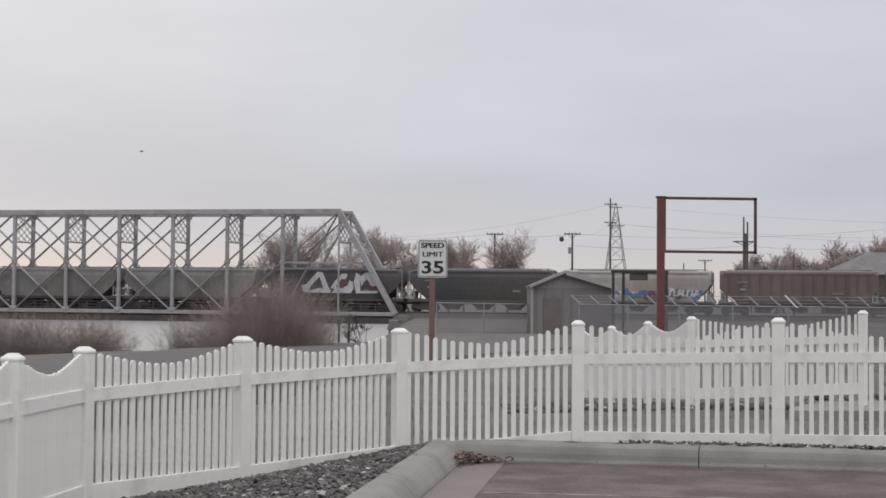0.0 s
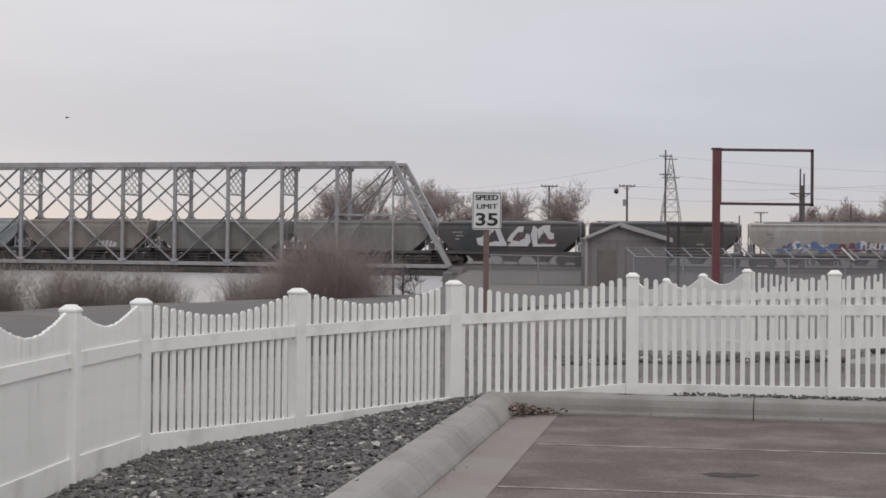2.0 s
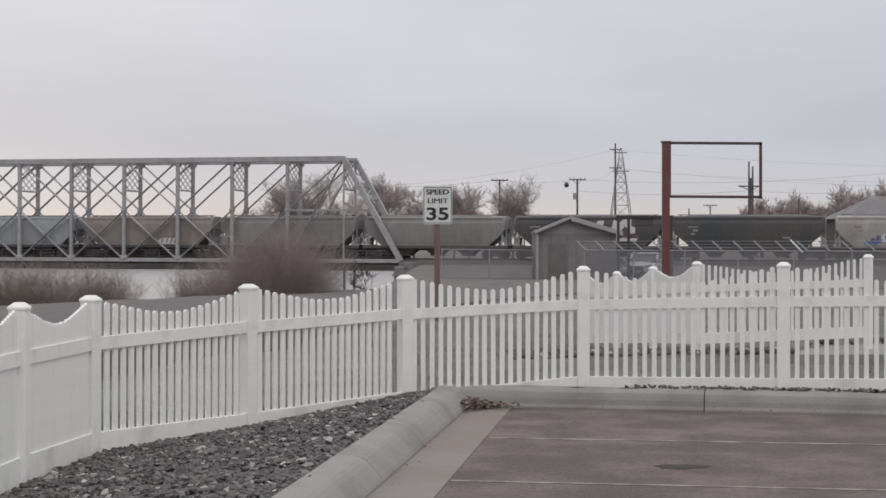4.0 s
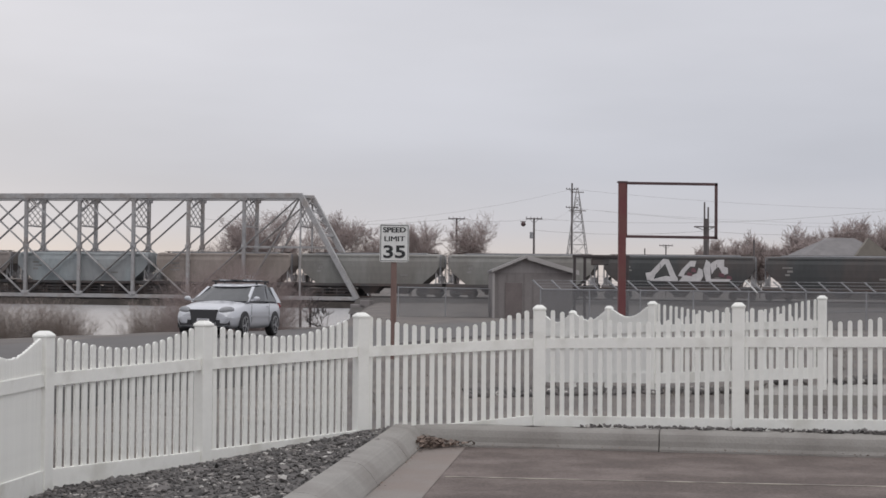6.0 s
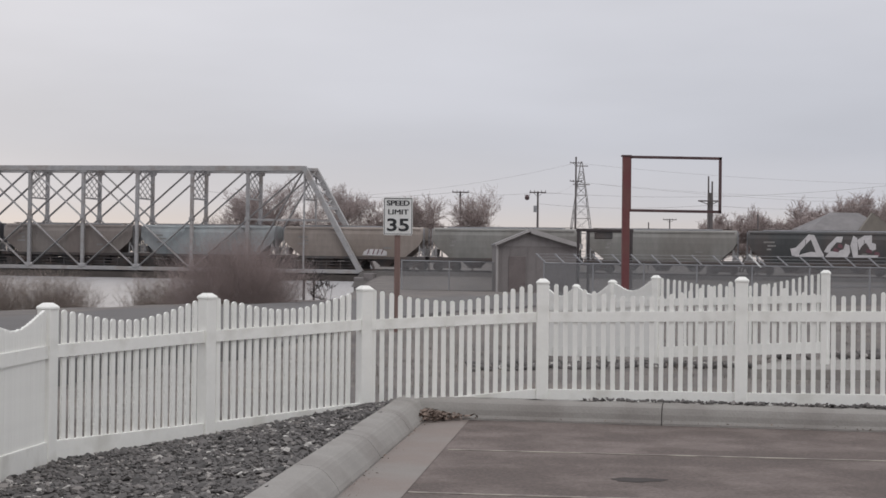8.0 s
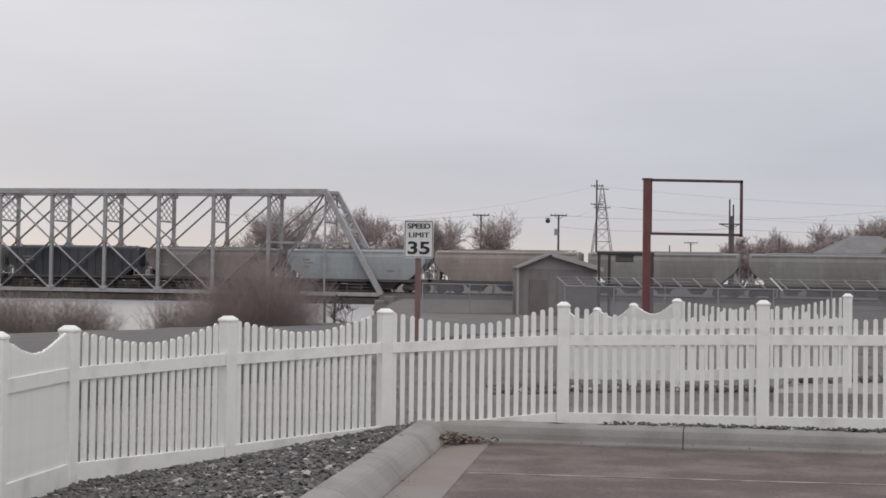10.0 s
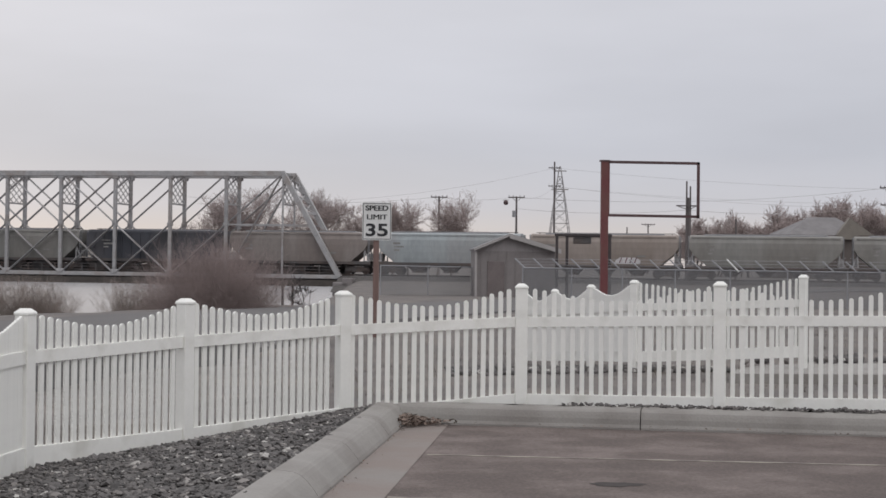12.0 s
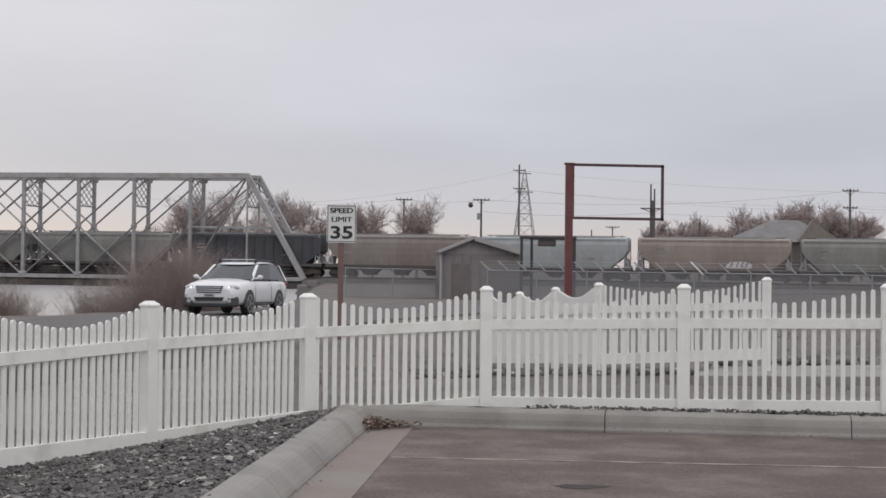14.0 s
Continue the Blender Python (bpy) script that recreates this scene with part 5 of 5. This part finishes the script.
def build_grass():
    rnd = random.Random(12)
    V, F = [], []
    for i in range(5200):
        y = 18.2 + 22 * rnd.random() ** 0.9
        x = rnd.uniform(-0.32 * y - 1, 0.42 * y)
        lane = float(lane_x(np.float64(y)))
        if x < lane + 6.2 and y > 28 or kerb_side(x, y) > -0.5:
            continue
        z = float(land_z(np.float64(x), np.float64(y)))
        h = rnd.uniform(0.03, 0.10) * (1.8 if rnd.random() < 0.06 else 1)
        for k in range(3):
            a, o = rnd.uniform(0, 6.28), rnd.uniform(0.01, 0.05)
            p = Vector((x + rnd.uniform(-0.06, 0.06), y + rnd.uniform(-0.06, 0.06), z - 0.02))
            d = Vector((math.cos(a), math.sin(a), 0)) * 0.006
            n = len(V)
            V += [p - d, p + d, p + Vector((math.cos(a + 1.3) * o, math.sin(a + 1.3) * o, h))]
            F.append((n, n + 1, n + 2))
    tagged(new("dry_grass", raw_mesh("dry_grass", V, F, STRAW)), "sparse dry winter grass on the verge", "grass", kind="stuff")


STRAW = mat("straw_grass", (0.155, 0.135, 0.115), 0.95, scale=0.8, vary=0.35, bump=0.0, fine=5)


# ---- passing cars: x forward, y to their left, z up from the road ----
def plain(name, color, rough, metal=0.0, coat=0.0, emit=0.0):
    m = bpy.data.materials.new(name)
    m.use_nodes = True
    b = m.node_tree.nodes["Principled BSDF"]
    b.inputs["Base Color"].default_value = (*color, 1)
    b.inputs["Roughness"].default_value, b.inputs["Metallic"].default_value = rough, metal
    b.inputs["Coat Weight"].default_value = coat
    if emit:
        b.inputs["Emission Color"].default_value, b.inputs["Emission Strength"].default_value = (1.0, 0.95, 0.85, 1), emit
    return m


CARWHITE = plain("white_car_paint", (0.74, 0.74, 0.75), 0.3, 0.0, 0.6)
SILVER = plain("silver_white_car_paint", (0.53, 0.54, 0.57), 0.3, 0.15, 0.6)
GLASS = plain("tinted_car_glass", (0.018, 0.02, 0.022), 0.16)
PLASTIC = plain("black_plastic", (0.025, 0.025, 0.027), 0.55)
CLAD = plain("dark_grey_cladding", (0.06, 0.058, 0.058), 0.6)
TYRE = plain("tyre_rubber", (0.025, 0.025, 0.025), 0.85)
ALLOY = plain("alloy_rim", (0.42, 0.42, 0.43), 0.35, 0.7)
LENS = plain("clear_lamp_lens", (0.45, 0.46, 0.48), 0.12, 0.3, 0.8)
LIT = plain("lit_headlamp", (0.9, 0.88, 0.85), 0.2, 0.0, 0.0, 1.1)
LAMPGREY = plain("smoked_lamp_lens", (0.24, 0.245, 0.255), 0.25)
TAIL = plain("red_tail_lens", (0.25, 0.02, 0.02), 0.2, 0.0, 0.6)
CHROME = plain("chrome_trim", (0.6, 0.6, 0.61), 0.2, 0.9)
PLATE = plain("plate_grey", (0.5, 0.5, 0.52), 0.5)


def loft(bm, rings):
    vs = [[bm.verts.new(p) for p in r] for r in rings]
    for a, b in zip(vs, vs[1:]):
        n = len(a)
        for i in range(n):
            bm.faces.new((a[i], a[(i + 1) % n], b[(i + 1) % n], b[i]))
    bm.faces.new(vs[0][::-1])
    bm.faces.new(vs[-1])


def section(x, w, zb, zt, crown=0.03):
    half = [(0.0, zb), (w * 0.84, zb), (w * 0.965, zb + 0.10), (w, zb + 0.28), (w * 0.995, zt - 0.24), (w * 0.95, zt - 0.09), (w * 0.85, zt - 0.015), (w * 0.5, zt + crown * 0.6), (0.0, zt + crown)]
    return [(x, y, z) for y, z in half] + [(x, -y, z) for y, z in half[-2:0:-1]]


def cabin_ring(z, xf, xr, w):
    return [(xf, 0, z), (xf - 0.03, w * 0.6, z), (xf - 0.14, w * 0.97, z), ((xf + xr) / 2, w * 1.02, z), (xr + 0.12, w * 0.97, z), (xr + 0.02, w * 0.6, z), (xr, 0, z),
            (xr + 0.02, -w * 0.6, z), (xr + 0.12, -w * 0.97, z), ((xf + xr) / 2, -w * 1.02, z), (xf - 0.14, -w * 0.97, z), (xf - 0.03, -w * 0.6, z)]


def wheel(car, x, y, r, width):
    w = new("wheel")
    w.parent = car
    w.matrix_basis = pose(x, y, r)
    bm = bmesh.new()
    rings = []
    for yy, rr in ((-0.5, 0.78), (-0.5, 0.94), (-0.36, 1.0), (0.36, 1.0), (0.5, 0.94), (0.5, 0.78)):
        rings.append([(math.cos(a) * r * rr, yy * width, math.sin(a) * r * rr) for a in np.linspace(0, 2 * math.pi, 28, endpoint=False)])
    loft(bm, rings)
    part("tyre", bm, TYRE, w, smooth=False)
    s = 1 if y > 0 else -1
    bm = bmesh.new()
    for k in range(5):
        a = 2 * math.pi * k / 5
        for o in (-0.1, 0.1):
            beam(bm, (math.cos(a + o) * 0.04, s * (width * 0.5 + 0.004), math.sin(a + o) * 0.04), (math.cos(a + o * 0.5) * r * 0.70, s * (width * 0.5 + 0.002), math.sin(a + o * 0.5) * r * 0.70), 0.035, 0.02)
    bmesh.ops.create_cone(bm, cap_ends=True, segments=16, radius1=0.06, radius2=0.05, depth=0.03, matrix=pose(0, s * (width * 0.5 + 0.008), 0, 90))
    for a0 in np.linspace(0, 2 * math.pi, 24, endpoint=False):
        a1 = a0 + 2 * math.pi / 24
        beam(bm, (math.cos(a0) * r * 0.73, s * width * 0.5, math.sin(a0) * r * 0.73), (math.cos(a1) * r * 0.73, s * width * 0.5, math.sin(a1) * r * 0.73), 0.03, 0.03)
    part("rim", bm, ALLOY, w, "five-spoke alloy rim")
    return w


def soften(ob, n):
    m = ob.modifiers.new("round", "SUBSURF")
    m.levels = m.render_levels = n
    return ob


def build_car(name, label, paint, S, cab, wheels_at, r, grille, wagon):
    car = thing(name, Matrix(), label, "car")
    bm = bmesh.new()
    ends = [(S[0][0] + 0.02, S[0][1] - 0.03, S[0][2] + 0.02, S[0][3] - 0.02, S[0][4])] + S[:1] + S + S[-1:] + [(S[-1][0] - 0.02, S[-1][1] - 0.03, S[-1][2] + 0.02, S[-1][3] - 0.02, S[-1][4])]
    ends[1] = (S[0][0] + 0.01, *S[0][1:])
    ends[-2] = (S[-1][0] - 0.01, *S[-1][1:])
    loft(bm, [section(*q) for q in ends])
    soften(part("body", bm, paint, car, smooth=True), 2)
    (z0, f0, b0, w0), (z1, f1, b1, w1) = cab

    def arch_roof(bm):
        """Lets the roof line fall towards both ends."""
        for v in bm.verts:
            if v.co.z > z1 - 0.05:
                v.co.z += 0.03 - 0.07 * ((v.co.x - (f1 + b1) / 2) / ((f1 - b1) / 2)) ** 2
    bm = bmesh.new()
    loft(bm, [cabin_ring(z0, f0, b0, w0), cabin_ring(z1 - 0.035, f1 - 0.02, b1 + 0.02, w1)])
    arch_roof(bm)
    part("window_glass", bm, GLASS, car, "dark tinted windows")
    bm = bmesh.new()
    loft(bm, [cabin_ring(z1 - 0.03, f1 + 0.06, b1 - 0.04, w1 + 0.02), cabin_ring(z1 + 0.02, f1 - 0.02, b1 - 0.02, w1 - 0.02), cabin_ring(z1 + 0.055, f1 - 0.25, b1 + 0.2, w1 - 0.16)])
    arch_roof(bm)
    soften(part("roof", bm, paint, car, smooth=True), 2)
    for s in (-1, 1):
        xm0 = (f0 + b0) / 2 + (0.0 if wagon else -0.3)
        xm1 = (f1 + b1) / 2 + (0.0 if wagon else -0.15)
        rear = 0.17 if wagon else 0.40
        posts = [("front_pillar", f0 - 0.19, f0 - 0.11, f1 - 0.17, f1 - 0.10, paint), ("middle_pillar", xm0 - 0.03, xm0 + 0.03, xm1 - 0.03, xm1 + 0.03, PLASTIC), ("rear_pillar", b0 + 0.03, b0 + rear, b1 + 0.03, b1 + rear * 0.7, paint)]
        for nm, xa, xb, xc, xd, tone in posts:
            k = 1.0 if nm == "middle_pillar" else 0.985
            bm = bmesh.new()
            o = [(xa, w0 * k, z0 - 0.03), (xb, w0 * k, z0 - 0.03), (xd, w1 * k + 0.01, z1 - 0.035), (xc, w1 * k + 0.01, z1 - 0.035)]
            f = [bm.verts.new((x, s * (y + 0.012), z)) for x, y, z in o]
            g = [bm.verts.new((x, s * (y - 0.06), z)) for x, y, z in o]
            bm.faces.new(f)
            bm.faces.new(g[::-1])
            for i in range(4):
                bm.faces.new((f[i], g[i], g[(i + 1) % 4], f[(i + 1) % 4]))
            part(nm, bm, tone, car)
        bm = bmesh.new()
        bmesh.ops.create_icosphere(bm, subdivisions=2, radius=1, matrix=pose(f0 - 0.32, s * (w0 + 0.17), z0 + 0.07) @ Matrix.Diagonal((0.055, 0.095, 0.065, 1)))
        beam(bm, (f0 - 0.32, s * w0, z0 + 0.02), (f0 - 0.32, s * (w0 + 0.16), z0 + 0.05), 0.05)
        part("side_mirror", bm, paint, car)
        wb = S[4][1]
        for x in wheels_at:
            bm = bmesh.new()
            ring = []
            for k in range(13):
                a = math.pi * k / 12
                ring.append((x + math.cos(a) * r * 1.2, r + math.sin(a) * r * 1.2))
            ring += [(x - r * 1.2, 0.24), (x + r * 1.2, 0.24)]
            prism(bm, ring, s * (wb - 0.05), s * (wb + 0.006))
            part("wheel_arch", bm, PLASTIC if not wagon else CLAD, car)
        xm = (f0 + b0) / 2 + (0.0 if wagon else -0.25)
        for xs in ((f0 - 0.25), xm) + ((xm - 0.95,) if wagon else ()):
            bm = bmesh.new()
            box(bm, 0.008, 0.008, 0.5, pose(xs, s * (wb - 0.002), 0.64))
            part("door_seam", bm, CLAD, car)
        bm = bmesh.new()
        box(bm, (wheels_at[0] - wheels_at[1]) - 2.5 * r, 0.02, 0.045, pose(sum(wheels_at) / 2, s * (wb + 0.005), 0.56 if not wagon else 0.36))
        part("side_moulding", bm, paint if not wagon else CLAD, car)
        for xs in (xm + 0.18,) + ((xm - 0.8,) if wagon else ()):
            bm = bmesh.new()
            box(bm, 0.18, 0.03, 0.03, pose(xs, s * (wb + 0.01), z0 - 0.13), 0.008)
            part("door_handle", bm, paint, car)
        bm = bmesh.new()
        bmesh.ops.create_icosphere(bm, subdivisions=2, radius=1, matrix=pose(b0 + 0.02, s * (S[-2][1] - 0.13), z0 - 0.12) @ Matrix.Diagonal((0.12, 0.13, 0.12, 1)))
        part("tail_lamp", bm, TAIL, car)
    wheels = []
    for x in wheels_at:
        for s in (-1, 1):
            wheels.append(wheel(car, x, s * (S[4][1] - 0.10), r, 0.21))
    grille(car, S)
    return car, wheels


def golf_front(car, S):
    xf = S[0][0]
    bm = bmesh.new()
    prism(bm, [(-0.40, 0.73), (0.40, 0.73), (0.36, 0.60), (0.33, 0.42), (0.27, 0.30), (-0.27, 0.30), (-0.33, 0.42), (-0.36, 0.60)], -0.03, 0.03)
    part("grille", bm, PLASTIC, car, "black front grille").matrix_basis = pose(xf + 0.075, 0, 0, -6, 0, 90)
    bm = bmesh.new()
    box(bm, 0.03, 0.34, 0.10, pose(xf + 0.055, 0, 0.44), 0.004)
    plate = part("number_plate", bm, PLATE, car)
    bm = bmesh.new()
    box(bm, 0.006, 0.24, 0.035, pose(xf + 0.073, 0, 0.44))
    part("plate_bar", bm, PLASTIC, plate)
    for s in (-1, 1):
        bm = bmesh.new()
        bmesh.ops.create_icosphere(bm, subdivisions=2, radius=1, matrix=pose(xf - 0.16, s * 0.57, 0.70, s * 8, -14, s * 28) @ Matrix.Diagonal((0.13, 0.22, 0.115, 1)))
        part("headlamp", bm, LAMPGREY, car, "large swept-back headlamp")
        bm = bmesh.new()
        prism(bm, [(-0.20, 0.46), (0.18, 0.46), (0.20, 0.33), (-0.16, 0.31)], -0.02, 0.02)
        part("lower_grille", bm, PLASTIC, car).matrix_basis = pose(xf - 0.02, s * 0.52, 0, 0, 0, 90 + s * 14)
    bm = bmesh.new()
    box(bm, 0.10, 1.45, 0.05, pose(xf - 0.10, 0, 0.25), 0.02)
    part("front_lip", bm, PLASTIC, car)
    for x in (-0.45, -1.2):
        bm = bmesh.new()
        rod(bm, (x, -0.70, 1.52), (x, 0.70, 1.52), 0.022, seg=8)
        for s in (-1, 1):
            beam(bm, (x, s * 0.60, 1.37), (x, s * 0.60, 1.51), 0.05)
        part("roof_rack_bar", bm, PLASTIC, car)
    for y, w in ((-0.35, 0.12), (0.0, 0.16), (0.34, 0.12)):
        bm = bmesh.new()
        prism(bm, [(-1.55, 1.53), (-0.3, 1.53), (-0.15, 1.565), (-0.3, 1.56), (-1.55, 1.56)], y - w / 2, y + w / 2)
        part("roof_load", bm, PLATE if y else PLASTIC, car, "ski-like load strapped on the rack")


def wagon_front(car, S):
    xf = S[0][0]
    bm = bmesh.new()
    prism(bm, [(-0.42, 0.86), (0.42, 0.86), (0.36, 0.66), (-0.36, 0.66)], -0.03, 0.03)
    g = part("grille", bm, PLASTIC, car, "dark grille with chrome bars")
    g.matrix_basis = pose(xf + 0.085, 0, 0, -6, 0, 90)
    for z in (0.70, 0.76, 0.82):
        bm = bmesh.new()
        box(bm, 0.76, 0.02, 0.022, pose(0, -0.035, z))
        part("grille_bar", bm, CHROME, g)
    bm = bmesh.new()
    prism(bm, [(-0.46, 0.53), (0.46, 0.53), (0.40, 0.42), (-0.40, 0.42)], -0.03, 0.03)
    part("lower_grille", bm, PLASTIC, car).matrix_basis = pose(xf + 0.02, 0, 0, 0, 0, 90)
    bm = bmesh.new()
    box(bm, 0.03, 0.34, 0.10, pose(xf + 0.02, 0, 0.59), 0.004)
    plate = part("number_plate", bm, PLATE, car)
    bm = bmesh.new()
    box(bm, 0.006, 0.24, 0.035, pose(xf + 0.038, 0, 0.59))
    part("plate_bar", bm, PLASTIC, plate)
    for s in (-1, 1):
        bm = bmesh.new()
        bmesh.ops.create_icosphere(bm, subdivisions=2, radius=1, matrix=pose(xf - 0.17, s * 0.64, 0.80, 0, -10, s * 30) @ Matrix.Diagonal((0.13, 0.22, 0.095, 1)))
        h = part("headlamp", bm, LENS, car, "lit clear headlamp")
        bm = bmesh.new()
        bmesh.ops.create_icosphere(bm, subdivisions=2, radius=0.06, matrix=pose(xf - 0.07, s * 0.58, 0.80))
        part("bulb", bm, LIT, h)
        bm = bmesh.new()
        box(bm, 0.3, 0.36, 0.30, pose(xf - 0.16, s * 0.66, 0.40, 0, 0, s * 22), 0.05)
        c = part("bumper_cladding", bm, CLAD, car, "dark grey bumper cladding")
        bm = bmesh.new()
        rod(bm, (xf - 0.02, s * 0.62, 0.42), (xf + 0.03, s * 0.62, 0.42), 0.06, seg=12)
        part("fog_lamp", bm, LENS, c)
        bm = bmesh.new()
        rod(bm, (0.0, s * 0.56, 1.645), (-1.7, s * 0.56, 1.635), 0.022, seg=8)
        for x in (-0.02, -0.85, -1.68):
            beam(bm, (x, s * 0.56, 1.56), (x, s * 0.56, 1.645), 0.07)
        part("roof_rail", bm, PLASTIC, car, "black roof rail")
    bm = bmesh.new()
    box(bm, 0.10, 1.06, 0.025, pose(-0.1, 0, 1.665), 0.008)
    part("roof_crossbar", bm, CHROME, car, "pale metal roof crossbar")
    bm = bmesh.new()
    box(bm, 0.12, 1.3, 0.14, pose(xf - 0.10, 0, 0.31), 0.04)
    part("front_lip", bm, CLAD, car)


CARS = []


def build_cars():
    S = [(2.10, 0.66, 0.34, 0.64, 0.02), (2.02, 0.78, 0.24, 0.74, 0.03), (1.80, 0.85, 0.20, 0.82, 0.05), (1.2, 0.875, 0.20, 0.90, 0.05), (0.75, 0.88, 0.20, 0.97, 0.04), (-0.6, 0.88, 0.20, 0.98, 0.0), (-1.6, 0.87, 0.22, 0.98, 0.0), (-1.98, 0.82, 0.26, 0.98, 0.0), (-2.10, 0.74, 0.34, 0.88, 0.0)]
    car, wheels = build_car("hatchback_car", "silver-white hatchback with black grille and loaded roof rack", SILVER, S, ((0.96, 1.02, -2.02, 0.82), (1.40, 0.10, -1.66, 0.67)), (1.30, -1.28), 0.315, golf_front, False)
    CARS.append((car, wheels, 0.315, [(0.5, 126.0), (1.0, 121.3), (2.3, 98.5), (2.7, 92.5), (4.0, 71.5), (5.0, 57.0), (5.4, 52.7), (6.0, 45.9), (6.6, 38.7), (7.0, 34.0)], 1.0))
    S = [(2.40, 0.70, 0.40, 0.80, 0.02), (2.32, 0.81, 0.30, 0.90, 0.03), (2.05, 0.88, 0.26, 0.96, 0.05), (1.4, 0.905, 0.25, 1.03, 0.05), (0.95, 0.91, 0.25, 1.06, 0.04), (-0.6, 0.91, 0.25, 1.08, 0.0), (-1.8, 0.905, 0.27, 1.08, 0.0), (-2.28, 0.86, 0.32, 1.06, 0.0), (-2.40, 0.78, 0.42, 0.95, 0.0)]
    car, wheels = build_car("station_wagon", "white estate car with dark cladding and lit headlamps", CARWHITE, S, ((1.06, 1.16, -2.30, 0.845), (1.545, 0.26, -1.92, 0.70)), (1.42, -1.33), 0.345, wagon_front, True)
    CARS.append((car, wheels, 0.345, [(10.3, 121.0), (10.6, 116.0), (11.2, 103.5), (11.8, 88.0), (12.1, 80.5), (12.5, 72.0), (13.0, 63.6), (13.5, 57.9), (14.0, 50.8)], 0.0))


def car_place(keys, t):
    """Distance along the lane: through the given places, at steady speed before and after."""
    k = int(np.argmax(PATH_Y < 126.5))
    s = [float(np.interp(y, PATH_Y[k:][::-1], PATH_S[k:][::-1])) for _, y in keys]
    ts = [q for q, _ in keys]
    v0, v1 = (s[1] - s[0]) / (ts[1] - ts[0]), (s[-1] - s[-2]) / (ts[-1] - ts[-2])
    v0, v1 = min(v0, 15.5), v1
    ts = [ts[0] - 30] + ts + [ts[-1] + 30]
    s = [s[0] - 30 * v0] + s + [s[-1] + 30 * v1]
    return float(np.mean([np.interp(t + d, ts, s) for d in (-0.25, -0.12, 0, 0.12, 0.25)]))


def lane_pose(s, turn):
    s = max(s, 1.0)

    def at(q):
        return Vector((float(np.interp(q, PATH_S, PATH_X)), float(np.interp(q, PATH_S, PATH_Y))))
    p, d = at(s), at(s + 2.5) - at(s - 2.5)
    ang = math.degrees(math.atan2(d.y, d.x))

    def h(q):
        z = float(land_z(np.float64(q.x), np.float64(q.y)))
        return (max(z, 0.02) if q.y < 30 else z) + 0.065
    d = d.normalized()
    side = Vector((-d.y, d.x)) * 0.8
    f = (h(p + d * 1.3 + side) + h(p + d * 1.3 - side)) / 2
    b = (h(p - d * 1.3 + side) + h(p - d * 1.3 - side)) / 2
    return pose(p.x, p.y, (f + b) / 2, 0, math.degrees(math.atan2(b - f, 2.6)), ang + turn)


BIRD = []


def build_bird():
    root = thing("bird", pose(-27.4, 150, 15), "small dark bird gliding in the sky", "bird")
    bm = bmesh.new()
    bmesh.ops.create_uvsphere(bm, u_segments=10, v_segments=8, radius=1, matrix=Matrix.Diagonal((0.14, 0.045, 0.05, 1)))
    prism(bm, [(0.1, -0.01), (0.25, -0.02), (0.25, 0.015), (0.1, 0.03)], -0.05, 0.05)
    part("body", bm, DARKTWIG, root)
    for s in (-1, 1):
        bm = bmesh.new()
        beam(bm, (-0.04, 0.03 * s, 0.02), (0.0, 0.15 * s, 0.08), 0.10, 0.012)
        beam(bm, (0.0, 0.15 * s, 0.08), (0.06, 0.28 * s, 0.06), 0.09, 0.012)
        part("wing", bm, DARKTWIG, root)
    BIRD.append(root)


def motions():
    for bird in BIRD:
        walk(bird, [(t, pose(x, 150, z, 0, 0, 3)) for t, x, z in ((0, -27.5, 15.0), (0.5, -30.5, 14.6), (1.5, -36.2, 14.1), (2.5, -42.8, 13.3), (6, -66, 12.5), (10, -92, 13), (14, -119, 14))])

    for car, k, wheels in TRAIN:
        rows = []
        for i in range(15):
            u = train_place(i) + 7.72 + (5 - k) * CAR_PITCH
            rows.append((float(i), TRACK @ pose(u, AXLE, RAIL_Z)))
        walk(car, rows)
        for w, x in wheels:
            walk(w, [(i * 0.1, pose(x, 0, 0.42, 0, math.degrees((train_place(i * 0.1) - train_place(0)) / 0.42), 0)) for i in range(141)])
    for car, wheels, r, keys, turn_in in CARS:
        walk(car, [(i * 0.25, lane_pose(car_place(keys, i * 0.25), turn_in)) for i in range(57)])
        s0 = car_place(keys, 0)
        for w in wheels:
            at = tuple(w.matrix_basis.translation)
            rows = []
            for i in range(421):
                turn = (car_place(keys, i / 30) - s0) / r
                rows.append((i / 30, pose(*at, 0, math.degrees(turn), 0)))
            walk(w, rows)


build_ground()
build_road()
build_parking()
build_kerb()
build_fences()
build_bridge()
build_track()
build_train()
build_cars()
build_speed_sign()
build_red_frame()
build_shed()
build_gantry()
build_yard()
build_poles()
build_house()
build_plants()
build_grass()
build_litter()
build_gravel()
build_bird()
motions()
